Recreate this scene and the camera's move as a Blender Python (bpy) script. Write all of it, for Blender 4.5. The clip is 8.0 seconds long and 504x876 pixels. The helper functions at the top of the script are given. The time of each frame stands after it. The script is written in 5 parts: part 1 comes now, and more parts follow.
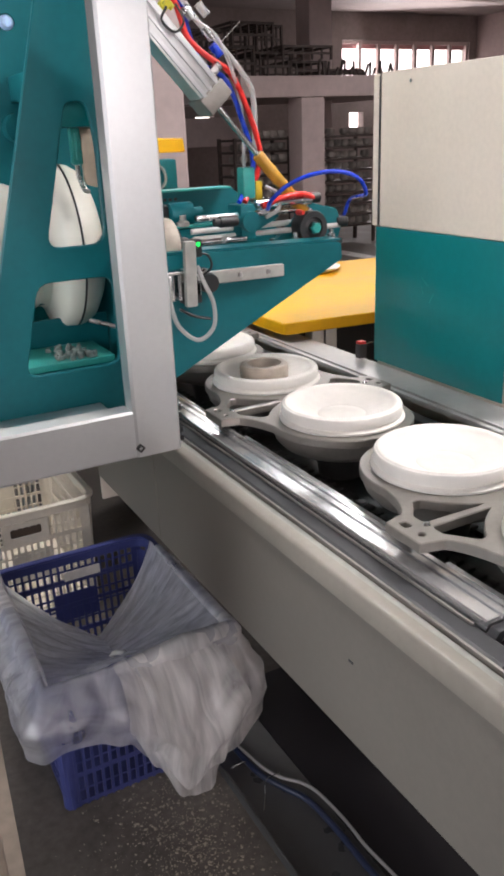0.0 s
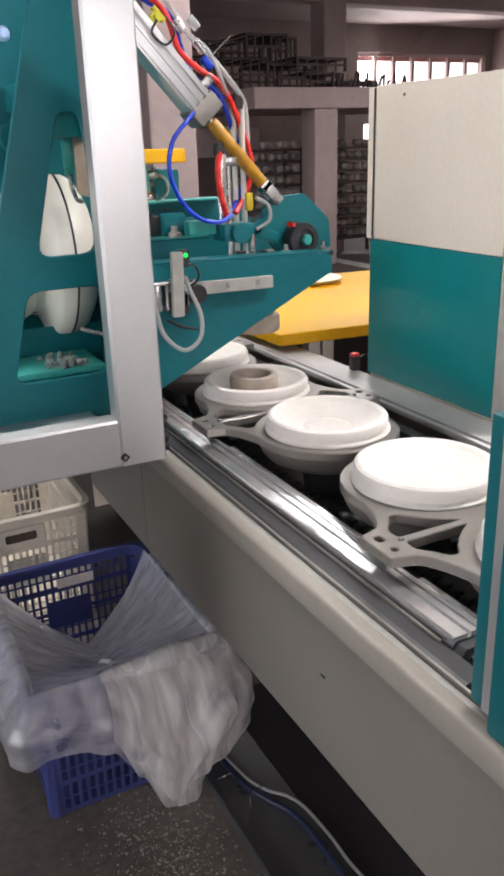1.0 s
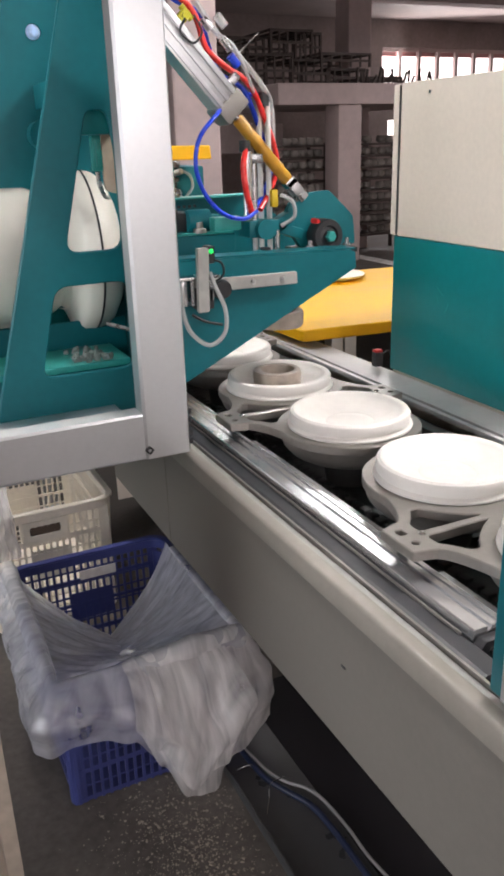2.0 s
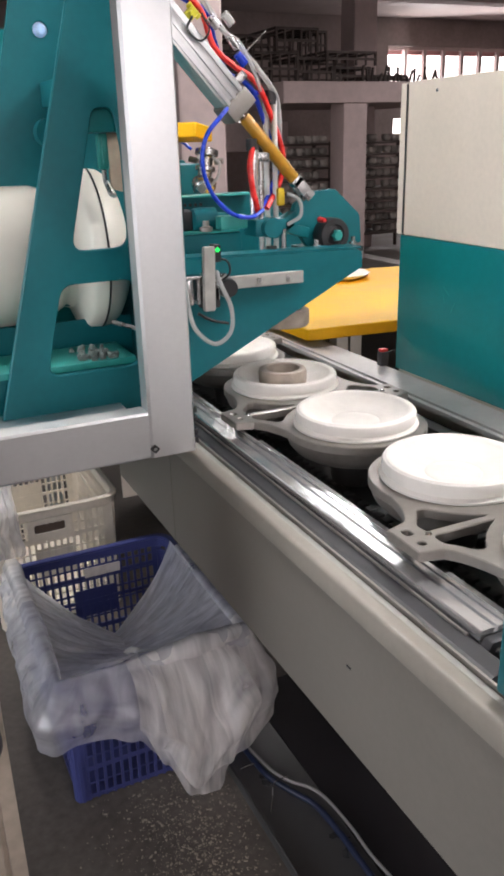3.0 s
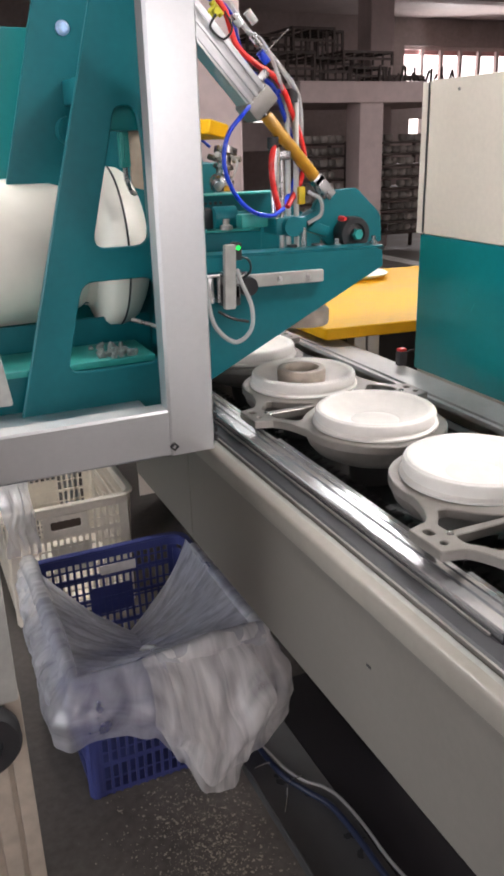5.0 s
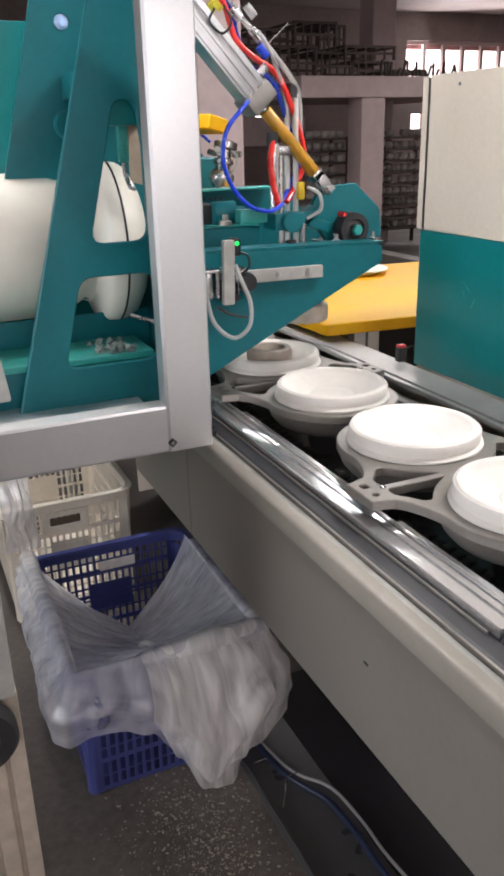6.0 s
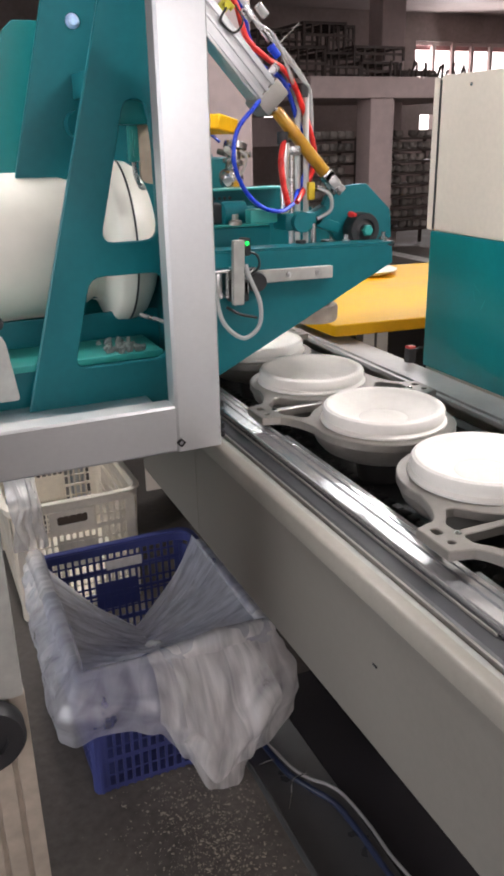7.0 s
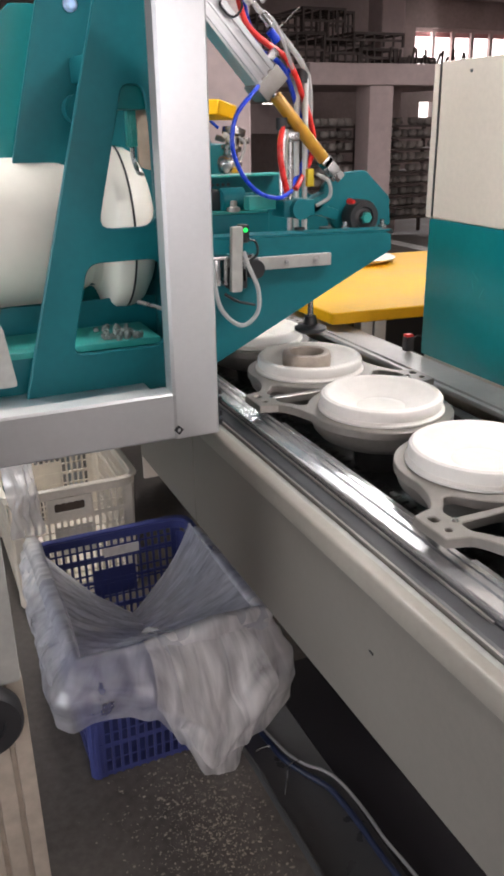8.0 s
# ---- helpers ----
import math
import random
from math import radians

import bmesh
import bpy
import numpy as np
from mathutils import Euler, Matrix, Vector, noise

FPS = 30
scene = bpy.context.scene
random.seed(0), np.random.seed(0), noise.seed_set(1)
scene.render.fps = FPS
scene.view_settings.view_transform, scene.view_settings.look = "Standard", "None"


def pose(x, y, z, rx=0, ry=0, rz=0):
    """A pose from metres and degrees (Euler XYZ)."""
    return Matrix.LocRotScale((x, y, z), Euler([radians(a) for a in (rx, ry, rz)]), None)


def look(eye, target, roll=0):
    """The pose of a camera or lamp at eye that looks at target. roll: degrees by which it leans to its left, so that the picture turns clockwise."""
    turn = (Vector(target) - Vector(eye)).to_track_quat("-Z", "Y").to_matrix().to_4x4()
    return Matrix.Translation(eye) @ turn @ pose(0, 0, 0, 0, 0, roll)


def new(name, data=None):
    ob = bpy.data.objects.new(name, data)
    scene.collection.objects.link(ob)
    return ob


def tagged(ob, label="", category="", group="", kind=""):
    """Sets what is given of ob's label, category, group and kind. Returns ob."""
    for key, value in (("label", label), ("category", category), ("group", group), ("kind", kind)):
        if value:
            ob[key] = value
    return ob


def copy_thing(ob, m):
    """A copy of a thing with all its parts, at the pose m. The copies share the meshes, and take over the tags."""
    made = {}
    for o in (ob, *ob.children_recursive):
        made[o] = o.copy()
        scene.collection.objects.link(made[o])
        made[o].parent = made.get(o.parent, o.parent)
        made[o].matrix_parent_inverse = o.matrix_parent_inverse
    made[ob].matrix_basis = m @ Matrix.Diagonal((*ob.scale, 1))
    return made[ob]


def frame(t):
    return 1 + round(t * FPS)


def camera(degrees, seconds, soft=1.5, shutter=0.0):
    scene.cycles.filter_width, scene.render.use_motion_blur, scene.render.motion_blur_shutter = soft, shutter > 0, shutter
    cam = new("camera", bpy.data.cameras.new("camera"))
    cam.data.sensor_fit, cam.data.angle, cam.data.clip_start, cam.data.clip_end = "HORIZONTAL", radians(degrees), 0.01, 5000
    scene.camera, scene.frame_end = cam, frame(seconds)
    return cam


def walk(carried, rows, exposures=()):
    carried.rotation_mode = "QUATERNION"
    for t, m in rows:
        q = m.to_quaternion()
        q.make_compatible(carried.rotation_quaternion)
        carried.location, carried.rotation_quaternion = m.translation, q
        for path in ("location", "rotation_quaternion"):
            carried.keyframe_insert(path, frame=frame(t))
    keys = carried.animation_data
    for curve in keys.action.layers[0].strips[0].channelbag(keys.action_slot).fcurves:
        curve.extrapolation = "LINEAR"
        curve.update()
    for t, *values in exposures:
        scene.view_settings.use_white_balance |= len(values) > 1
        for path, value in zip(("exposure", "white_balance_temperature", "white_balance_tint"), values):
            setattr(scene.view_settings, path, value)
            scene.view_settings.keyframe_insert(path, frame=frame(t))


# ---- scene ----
cam = camera(35.2, 8.0, soft=3.2)
PATH = [
    (0, (-0.021, 0.025, 1.498), (0.846, 1.68, 0.785), -2.4),
    (0.5, (0.006, 0.02, 1.496), (0.838, 1.693, 0.783), -1.5),
    (1, (0.025, 0.002, 1.5), (0.869, 1.678, 0.809), -1.8),
    (1.5, (0.017, -0.008, 1.502), (0.845, 1.676, 0.81), -1.3),
    (2, (0.013, -0.011, 1.502), (0.81, 1.686, 0.804), -1.8),
    (3.5, (0.005, -0.006, 1.503), (0.785, 1.696, 0.8), -1.5),
    (4, (-0.004, -0.006, 1.502), (0.76, 1.703, 0.797), -1.5),
    (4.5, (-0.004, -0.004, 1.5), (0.758, 1.709, 0.803), -1.5),
    (6, (0.004, -0.001, 1.5), (0.76, 1.708, 0.789), -1.4),
    (6.5, (0.0, -0.004, 1.503), (0.757, 1.709, 0.801), -1.2),
    (7, (0.001, 0.004, 1.499), (0.743, 1.72, 0.789), -1.2),
    (7.5, (0.005, 0.009, 1.496), (0.754, 1.714, 0.767), -1.0),
    (8, (0.0, 0.004, 1.497), (0.744, 1.708, 0.76), -0.9),
]
walk(cam, [(t, look(eye, target, roll)) for t, eye, target, roll in PATH])

# ---- world, lamps ----
world = bpy.data.worlds.new("World")
scene.world = world
world.use_nodes = True
sky = world.node_tree.nodes.new("ShaderNodeTexSky")
sky.sky_type, sky.sun_disc, sky.sun_elevation, sky.sun_rotation = "NISHITA", False, radians(40), radians(60)
world.node_tree.links.new(sky.outputs[0], world.node_tree.nodes["Background"].inputs[0])
world.node_tree.nodes["Background"].inputs[1].default_value = 0.12


def lamp(name, place, target, sx, sy, watts, colour=(1, 0.97, 0.92)):
    data = bpy.data.lights.new(name, "AREA")
    data.shape, data.size, data.size_y, data.energy, data.color = "RECTANGLE", sx, sy, watts, colour
    ob = new(name, data)
    ob.matrix_world = look(place, target)
    return ob


# ceiling tubes hang over the line; daylight comes through openings, the west one added
COOL, PINK = (1, 0.965, 0.965), (1, 0.93, 0.93)
lamp("tube_light", (1.74, 0.86, 2.72), (1.2, 0.95, 0), 0.10, 0.7, 48, COOL)
lamp("tube_light", (2.75, 6.2, 2.92), (2.75, 6.2, 0), 0.14, 1.2, 26, COOL)
lamp("tube_light", (0.35, -0.6, 2.92), (0.35, 0.0, 0), 0.12, 1.2, 8, COOL)
lamp("tube_light", (2.78, 4.1, 2.92), (2.78, 4.1, 0), 0.14, 1.2, 32, COOL)
lamp("tube_light", (0.1, 2.4, 2.92), (0.1, 2.3, 0), 0.12, 1.2, 48, COOL)
lamp("tube_light", (4.0, 5.5, 3.0), (4.0, 5.5, 0), 0.12, 1.2, 28, PINK)
lamp("tube_light", (7.0, 7.2, 3.0), (7.0, 7.2, 0), 0.12, 1.2, 28, PINK)
# added side lamp, no window known there: brightens the cabinet's west face
lamp("window_light", (-3.9, 0.5, 1.7), (0, 0.9, 1.0), 3.0, 1.4, 96, (0.94, 0.95, 1))
lamp("window_light", (0.4, -3.42, 2.25), (0.4, 1.0, 1.9), 6.0, 1.7, 52, (1, 0.93, 0.95))
lamp("window_light", (10.8, 13.75, 2.7), (6, 5, 1.0), 3.6, 0.8, 140, PINK)


# ---- materials ----
def material(name, colour, rough=0.5, metal=0.0, grain=(40, 0.15), stain=(3, 0.2), bump=0.1, bump_scale=120, coat=0.0, each=0.0, spec=0.5):
    m = bpy.data.materials.new(name)
    m.use_nodes = True
    n, l = m.node_tree.nodes, m.node_tree.links
    b = n["Principled BSDF"]
    b.inputs["Roughness"].default_value, b.inputs["Metallic"].default_value = rough, metal
    b.inputs["Coat Weight"].default_value, b.inputs["Specular IOR Level"].default_value = coat, spec
    at = n.new("ShaderNodeTexCoord").outputs["Object"]
    fac = None
    for scale, amount in (grain, stain):
        t = n.new("ShaderNodeTexNoise")
        t.inputs["Scale"].default_value, t.inputs["Detail"].default_value = scale, 6
        l.new(at, t.inputs["Vector"])
        r = n.new("ShaderNodeMapRange")
        r.inputs["From Min"].default_value, r.inputs["From Max"].default_value = 0.3, 0.7
        r.inputs["To Min"].default_value, r.inputs["To Max"].default_value = 1 - amount, 1 + amount * 0.6
        l.new(t.outputs["Fac"], r.inputs["Value"])
        if fac is None:
            fac = r.outputs[0]
        else:
            mul = n.new("ShaderNodeMath")
            mul.operation = "MULTIPLY"
            l.new(fac, mul.inputs[0]), l.new(r.outputs[0], mul.inputs[1])
            fac = mul.outputs[0]
    if each:
        info = n.new("ShaderNodeObjectInfo")
        r = n.new("ShaderNodeMapRange")
        r.inputs["To Min"].default_value, r.inputs["To Max"].default_value = 1 - each, 1 + each
        l.new(info.outputs["Random"], r.inputs["Value"])
        mul = n.new("ShaderNodeMath")
        mul.operation = "MULTIPLY"
        l.new(fac, mul.inputs[0]), l.new(r.outputs[0], mul.inputs[1])
        fac = mul.outputs[0]
    mix = n.new("ShaderNodeMix")
    mix.data_type, mix.blend_type = "RGBA", "MULTIPLY"
    mix.inputs["Factor"].default_value = 1
    mix.inputs["A"].default_value = (*colour, 1)
    l.new(fac, mix.inputs["B"])
    l.new(mix.outputs["Result"], b.inputs["Base Color"])
    rr = n.new("ShaderNodeMath")
    rr.operation, rr.inputs[1].default_value = "MULTIPLY", rough
    l.new(fac, rr.inputs[0])
    l.new(rr.outputs[0], b.inputs["Roughness"])
    t = n.new("ShaderNodeTexNoise")
    t.inputs["Scale"].default_value, t.inputs["Detail"].default_value = bump_scale, 4
    l.new(at, t.inputs["Vector"])
    bp = n.new("ShaderNodeBump")
    bp.inputs["Strength"].default_value, bp.inputs["Distance"].default_value = bump, 0.002
    l.new(t.outputs["Fac"], bp.inputs["Height"])
    l.new(bp.outputs[0], b.inputs["Normal"])
    return m


def glow(name, colour, strength):
    m = bpy.data.materials.new(name)
    m.use_nodes = True
    b = m.node_tree.nodes["Principled BSDF"]
    b.inputs["Base Color"].default_value = (*colour, 1)
    b.inputs["Emission Color"].default_value, b.inputs["Emission Strength"].default_value = (*colour, 1), strength
    return m


def film(name, colour, clear, rough=0.27, streak=0.0):
    """Thin plastic film; streak is the spread of its clearness along the folds (by the sheet's own u and v)."""
    m = bpy.data.materials.new(name)
    m.use_nodes = True
    n, l = m.node_tree.nodes, m.node_tree.links
    b, out = n["Principled BSDF"], n["Material Output"]
    b.inputs["Base Color"].default_value, b.inputs["Roughness"].default_value = (*colour, 1), rough
    tc = n.new("ShaderNodeTexCoord")

    def wave(scale, detail, source, stretch, twist):
        mp = n.new("ShaderNodeMapping")
        mp.inputs["Scale"].default_value = stretch
        t = n.new("ShaderNodeTexNoise")
        t.inputs["Scale"].default_value, t.inputs["Detail"].default_value, t.inputs["Distortion"].default_value = scale, detail, twist
        l.new(source, mp.inputs["Vector"]), l.new(mp.outputs[0], t.inputs["Vector"])
        return t.outputs["Fac"]

    spread = max(streak, 0.06)
    fine = wave(1.0, 5, tc.outputs["UV"], (30, 2.2, 1), 0.9)
    broad = wave(1.0, 2, tc.outputs["UV"], (9, 2.4, 1), 1.4)
    add = n.new("ShaderNodeMath")
    add.operation = "ADD"
    l.new(fine, add.inputs[0]), l.new(broad, add.inputs[1])
    r = n.new("ShaderNodeMapRange")
    r.inputs["From Min"].default_value, r.inputs["From Max"].default_value = 0.7, 1.3
    r.inputs["To Min"].default_value, r.inputs["To Max"].default_value = clear - spread, clear + spread
    l.new(add.outputs[0], r.inputs["Value"])
    bp = n.new("ShaderNodeBump")
    bp.inputs["Strength"].default_value, bp.inputs["Distance"].default_value = 0.10 if streak else 0.0, 0.006
    l.new(fine, bp.inputs["Height"])
    l.new(bp.outputs[0], b.inputs["Normal"])
    tr, tl = n.new("ShaderNodeBsdfTransparent"), n.new("ShaderNodeBsdfTranslucent")
    tl.inputs["Color"].default_value = (*colour, 1)
    half, mix = n.new("ShaderNodeMixShader"), n.new("ShaderNodeMixShader")
    half.inputs[0].default_value = 0.4
    l.new(b.outputs[0], half.inputs[1]), l.new(tl.outputs[0], half.inputs[2])
    l.new(r.outputs[0], mix.inputs[0]), l.new(half.outputs[0], mix.inputs[1]), l.new(tr.outputs[0], mix.inputs[2])
    gl, sheen = n.new("ShaderNodeBsdfGlossy"), n.new("ShaderNodeMixShader")
    sheen.inputs[0].default_value, gl.inputs["Roughness"].default_value = 0.05, 0.3
    l.new(bp.outputs[0], gl.inputs["Normal"])
    l.new(mix.outputs[0], sheen.inputs[1]), l.new(gl.outputs[0], sheen.inputs[2])
    l.new(sheen.outputs[0], out.inputs["Surface"])
    return m


TEAL = material("teal_paint", (0.003, 0.124, 0.146), 0.44, grain=(60, 0.06), stain=(4, 0.14), bump=0.06, bump_scale=260, spec=0.32)
# Lit copy of TEAL: the extra light on these faces is in the colour
TEAL_LIT = material("lit_teal_paint", (0.003, 0.180, 0.188), 0.34, grain=(60, 0.05), stain=(4, 0.12), bump=0.08, bump_scale=260)
# Paler teal; on the ledge it puts light from above into the colour
TEAL_LIGHT = material("pale_teal", (0.03, 0.30, 0.27), 0.4, stain=(6, 0.15))
CREAM = material("cream_paint", (0.72, 0.645, 0.555), 0.42, grain=(90, 0.04), stain=(2.5, 0.09), bump=0.05, bump_scale=200)
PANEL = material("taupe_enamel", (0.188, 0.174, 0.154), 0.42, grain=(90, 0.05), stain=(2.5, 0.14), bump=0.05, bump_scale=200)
# Worn lip, paler than PANEL: the light on its upper face is coloured in
LIP = material("worn_lit_lip_enamel", (0.275, 0.253, 0.220), 0.36, grain=(60, 0.05), stain=(3, 0.10))
BEIGE = material("beige_profile", (0.46, 0.40, 0.33), 0.4, 0.25, stain=(4, 0.12))
ALU = material("anodised_aluminium", (0.72, 0.73, 0.74), 0.36, 0.85, grain=(120, 0.02), stain=(3, 0.05), bump=0.008, bump_scale=300)
RAIL = material("worn_rail_aluminium", (0.74, 0.74, 0.75), 0.25, 0.85, grain=(60, 0.02), stain=(3, 0.05), bump=0.0)
ALU_DARK = material("shadowed_slot", (0.05, 0.05, 0.055), 0.5, 0.3)
CAST = material("cast_aluminium", (0.30, 0.28, 0.258), 0.46, 0.6, grain=(90, 0.08), stain=(14, 0.14), bump=0.12, bump_scale=220)
STEEL = material("steel", (0.55, 0.55, 0.55), 0.28, 0.95, stain=(12, 0.15))
CHROME = material("chrome", (0.8, 0.8, 0.8), 0.12, 1.0, grain=(30, 0.03), stain=(5, 0.04), bump=0.0)
PLASTER = material("plaster", (0.83, 0.80, 0.75), 0.75, grain=(60, 0.03), stain=(9, 0.06), bump=0.15, bump_scale=90, each=0.03, spec=0.25)
CLAY = material("wet_clay", (0.42, 0.36, 0.30), 0.55, grain=(70, 0.1), stain=(18, 0.15), bump=0.3)
DRUM = material("cream_gelcoat", (0.74, 0.71, 0.63), 0.35, grain=(30, 0.03), stain=(3, 0.07), bump=0.04)
YELLOW = material("yellow_paint", (0.80, 0.43, 0.008), 0.5, grain=(50, 0.04), stain=(5, 0.12), bump=0.06, spec=0.3)
PALE_ROD = material("pale_nylon_rod", (0.60, 0.60, 0.58), 0.35, stain=(12, 0.1))
OCHRE = material("ochre_tube", (0.50, 0.25, 0.02), 0.4, stain=(20, 0.2))
BLACK = material("black_rubber", (0.018, 0.018, 0.02), 0.5, stain=(8, 0.3))
BED = material("oily_black_steel", (0.075, 0.076, 0.076), 0.5, 0.2, grain=(30, 0.08), stain=(5, 0.2), bump=0.04)
STRIP = material("grey_plastic_strip", (0.036, 0.036, 0.040), 0.5, grain=(60, 0.1), stain=(6, 0.25))
GREYBOX = material("grey_enamel", (0.36, 0.36, 0.335), 0.45, stain=(3, 0.1))
PALE_LEDGE = material("pale_worn_aluminium", (0.62, 0.61, 0.60), 0.5, 0.3, grain=(60, 0.04), stain=(6, 0.14))
BLUE_PLASTIC = material("blue_plastic", (0.045, 0.056, 0.195), 0.5, grain=(60, 0.08), stain=(6, 0.2), bump=0.1)
WHITE_PLASTIC = material("ivory_plastic", (0.78, 0.71, 0.60), 0.45, grain=(60, 0.06), stain=(6, 0.15), bump=0.1)
RED_HOSE = material("red_hose", (0.72, 0.035, 0.03), 0.3, bump=0)
BLUE_HOSE = material("blue_hose", (0.01, 0.05, 0.55), 0.3, bump=0)
CLEAR_HOSE = film("clear_hose", (0.62, 0.62, 0.61), 0.45, 0.15)
BAG = film("plastic_film", (0.86, 0.86, 0.90), 0.60, 0.35, 0.20)
# Whiter, denser film: the light falling on the lining is put into its colour
BAG_MID = film("lit_lining_film", (0.92, 0.92, 0.96), 0.36, 0.4, 0.20)
BAG_THICK = film("crumpled_film", (0.97, 0.95, 0.92), 0.50, 0.35, 0.28)
FLOOR = material("concrete_floor", (0.125, 0.110, 0.098), 0.75, grain=(45, 0.25), stain=(2.2, 0.45), bump=0.4, bump_scale=80, spec=0.2)
WALL = material("pink_limewash", (0.55, 0.44, 0.425), 0.85, grain=(12, 0.08), stain=(1.2, 0.16), bump=0.2, bump_scale=30)
CONCRETE = material("grey_concrete", (0.32, 0.262, 0.25), 0.85, grain=(14, 0.12), stain=(1.5, 0.25), bump=0.2, bump_scale=30)
# Rusty steel, its colour lightened so the far racks and trestles look hazy
RUST = material("hazy_rusty_steel", (0.085, 0.064, 0.058), 0.6, 0.3, stain=(5, 0.4))
DISH = material("bisque_dish", (0.29, 0.255, 0.235), 0.7, each=0.45)
CHIP = material("dry_clay_chips", (0.36, 0.31, 0.25), 0.85, each=0.2)
CRUMB = material("teal_grey_clay", (0.16, 0.20, 0.19), 0.8, grain=(150, 0.25), stain=(60, 0.4), bump=0.4, bump_scale=300)
GREEN_LED = glow("green_led", (0.01, 0.75, 0.10), 1.6)
DAY = glow("daylight_opening", (1.0, 0.94, 0.94), 2.6)
TUBE = glow("lamp_tube", (1.0, 0.97, 0.92), 6.0)
LABEL_WHITE = material("paper_label", (0.75, 0.72, 0.68), 0.6)
RED_CAP = material("red_cap", (0.65, 0.03, 0.03), 0.4)


# ---- builders ----
def box(x0, x1, y0, y1, z0, z1, bevel=0.0):
    bm = bmesh.new()
    bmesh.ops.create_cube(bm, size=1)
    for v in bm.verts:
        v.co = Vector(((x0 + x1) / 2 + v.co.x * (x1 - x0), (y0 + y1) / 2 + v.co.y * (y1 - y0), (z0 + z1) / 2 + v.co.z * (z1 - z0)))
    if bevel:
        bmesh.ops.bevel(bm, geom=bm.edges[:], offset=bevel, segments=2, affect="EDGES", profile=0.6)
    return bm


def joined(*bms):
    out = bmesh.new()
    for b in bms:
        me = bpy.data.meshes.new("t")
        b.to_mesh(me)
        out.from_mesh(me)
        bpy.data.meshes.remove(me)
        b.free()
    return out


def rounded(poly, r, seg=4):
    """Corners of a polygon rounded with radius about r."""
    out, n = [], len(poly)
    for i in range(n):
        p, a, b = Vector(poly[i]), Vector(poly[i - 1]), Vector(poly[(i + 1) % n])
        da, db = (a - p), (b - p)
        k = min(r, da.length * 0.45, db.length * 0.45)
        s, e = p + da.normalized() * k, p + db.normalized() * k
        for j in range(seg + 1):
            u = j / seg
            out.append(tuple(s * (1 - u) ** 2 + p * 2 * u * (1 - u) + e * u * u))
    return out


def prism(poly, axis, a, b, holes=(), bevel=0.0):
    """A flat outline (the two other axes in order) with holes, extruded along axis from a to b."""
    bm = bmesh.new()
    k = "xyz".index(axis)
    for loop in (poly, *holes):
        vs = []
        for p in loop:
            c = list(p)
            c.insert(k, a)
            vs.append(bm.verts.new(c))
        for i in range(len(vs)):
            bm.edges.new((vs[i - 1], vs[i]))
    bmesh.ops.triangle_fill(bm, edges=bm.edges[:], use_beauty=True)
    bmesh.ops.dissolve_limit(bm, angle_limit=0.01, verts=bm.verts[:], edges=bm.edges[:]) if not holes else None
    ret = bmesh.ops.extrude_face_region(bm, geom=bm.faces[:])
    off = [0, 0, 0]
    off[k] = b - a
    bmesh.ops.translate(bm, verts=[g for g in ret["geom"] if isinstance(g, bmesh.types.BMVert)], vec=off)
    bmesh.ops.recalc_face_normals(bm, faces=bm.faces[:])
    if bevel:
        es = [e for e in bm.edges if len(e.link_faces) == 2 and e.calc_face_angle(0) > 0.9]
        bmesh.ops.bevel(bm, geom=es, offset=bevel, segments=1, affect="EDGES")
    return bm


def lathe(profile, place=(0, 0, 0), axis="z", seg=40, closed=False):
    """A profile of (radius, height) turned round an axis through place."""
    bm = bmesh.new()
    rings = []
    for r, h in profile:
        ring = []
        for i in range(seg if r > 1e-6 else 1):
            t = 2 * math.pi * i / seg
            c = (r * math.cos(t), r * math.sin(t), h)
            c = {"z": c, "x": (c[2], c[0], c[1]), "y": (c[0], c[2], c[1])}[axis]
            ring.append(bm.verts.new(Vector(place) + Vector(c)))
        rings.append(ring)
    pairs = list(zip(rings, rings[1:])) + ([(rings[-1], rings[0])] if closed else [])
    for p, q in pairs:
        for i in range(seg):
            f = [p[i % len(p)], p[(i + 1) % len(p)], q[(i + 1) % len(q)], q[i % len(q)]]
            f = list(dict.fromkeys(f))
            if len(f) > 2:
                bm.faces.new(f)
    bmesh.ops.recalc_face_normals(bm, faces=bm.faces[:])
    return bm


def rod(a, b, r, seg=14):
    a, b = Vector(a), Vector(b)
    bm = lathe([(0, 0), (r, 0), (r, (b - a).length), (0, (b - a).length)], seg=seg)
    bmesh.ops.transform(bm, matrix=Matrix.Translation(a) @ (b - a).to_track_quat("Z", "Y").to_matrix().to_4x4(), verts=bm.verts)
    return bm


def bar(a, b, w, h, up=(0, 0, 1), bevel=0.0):
    """A rectangular bar from a to b, w wide and h high (h along up)."""
    a, b = Vector(a), Vector(b)
    d = (b - a).normalized()
    s = d.cross(Vector(up)).normalized()
    u = s.cross(d)
    bm = box(-w / 2, w / 2, 0, (b - a).length, -h / 2, h / 2, bevel)
    m = Matrix((s, d, u)).transposed().to_4x4()
    bmesh.ops.transform(bm, matrix=Matrix.Translation(a) @ m, verts=bm.verts)
    return bm


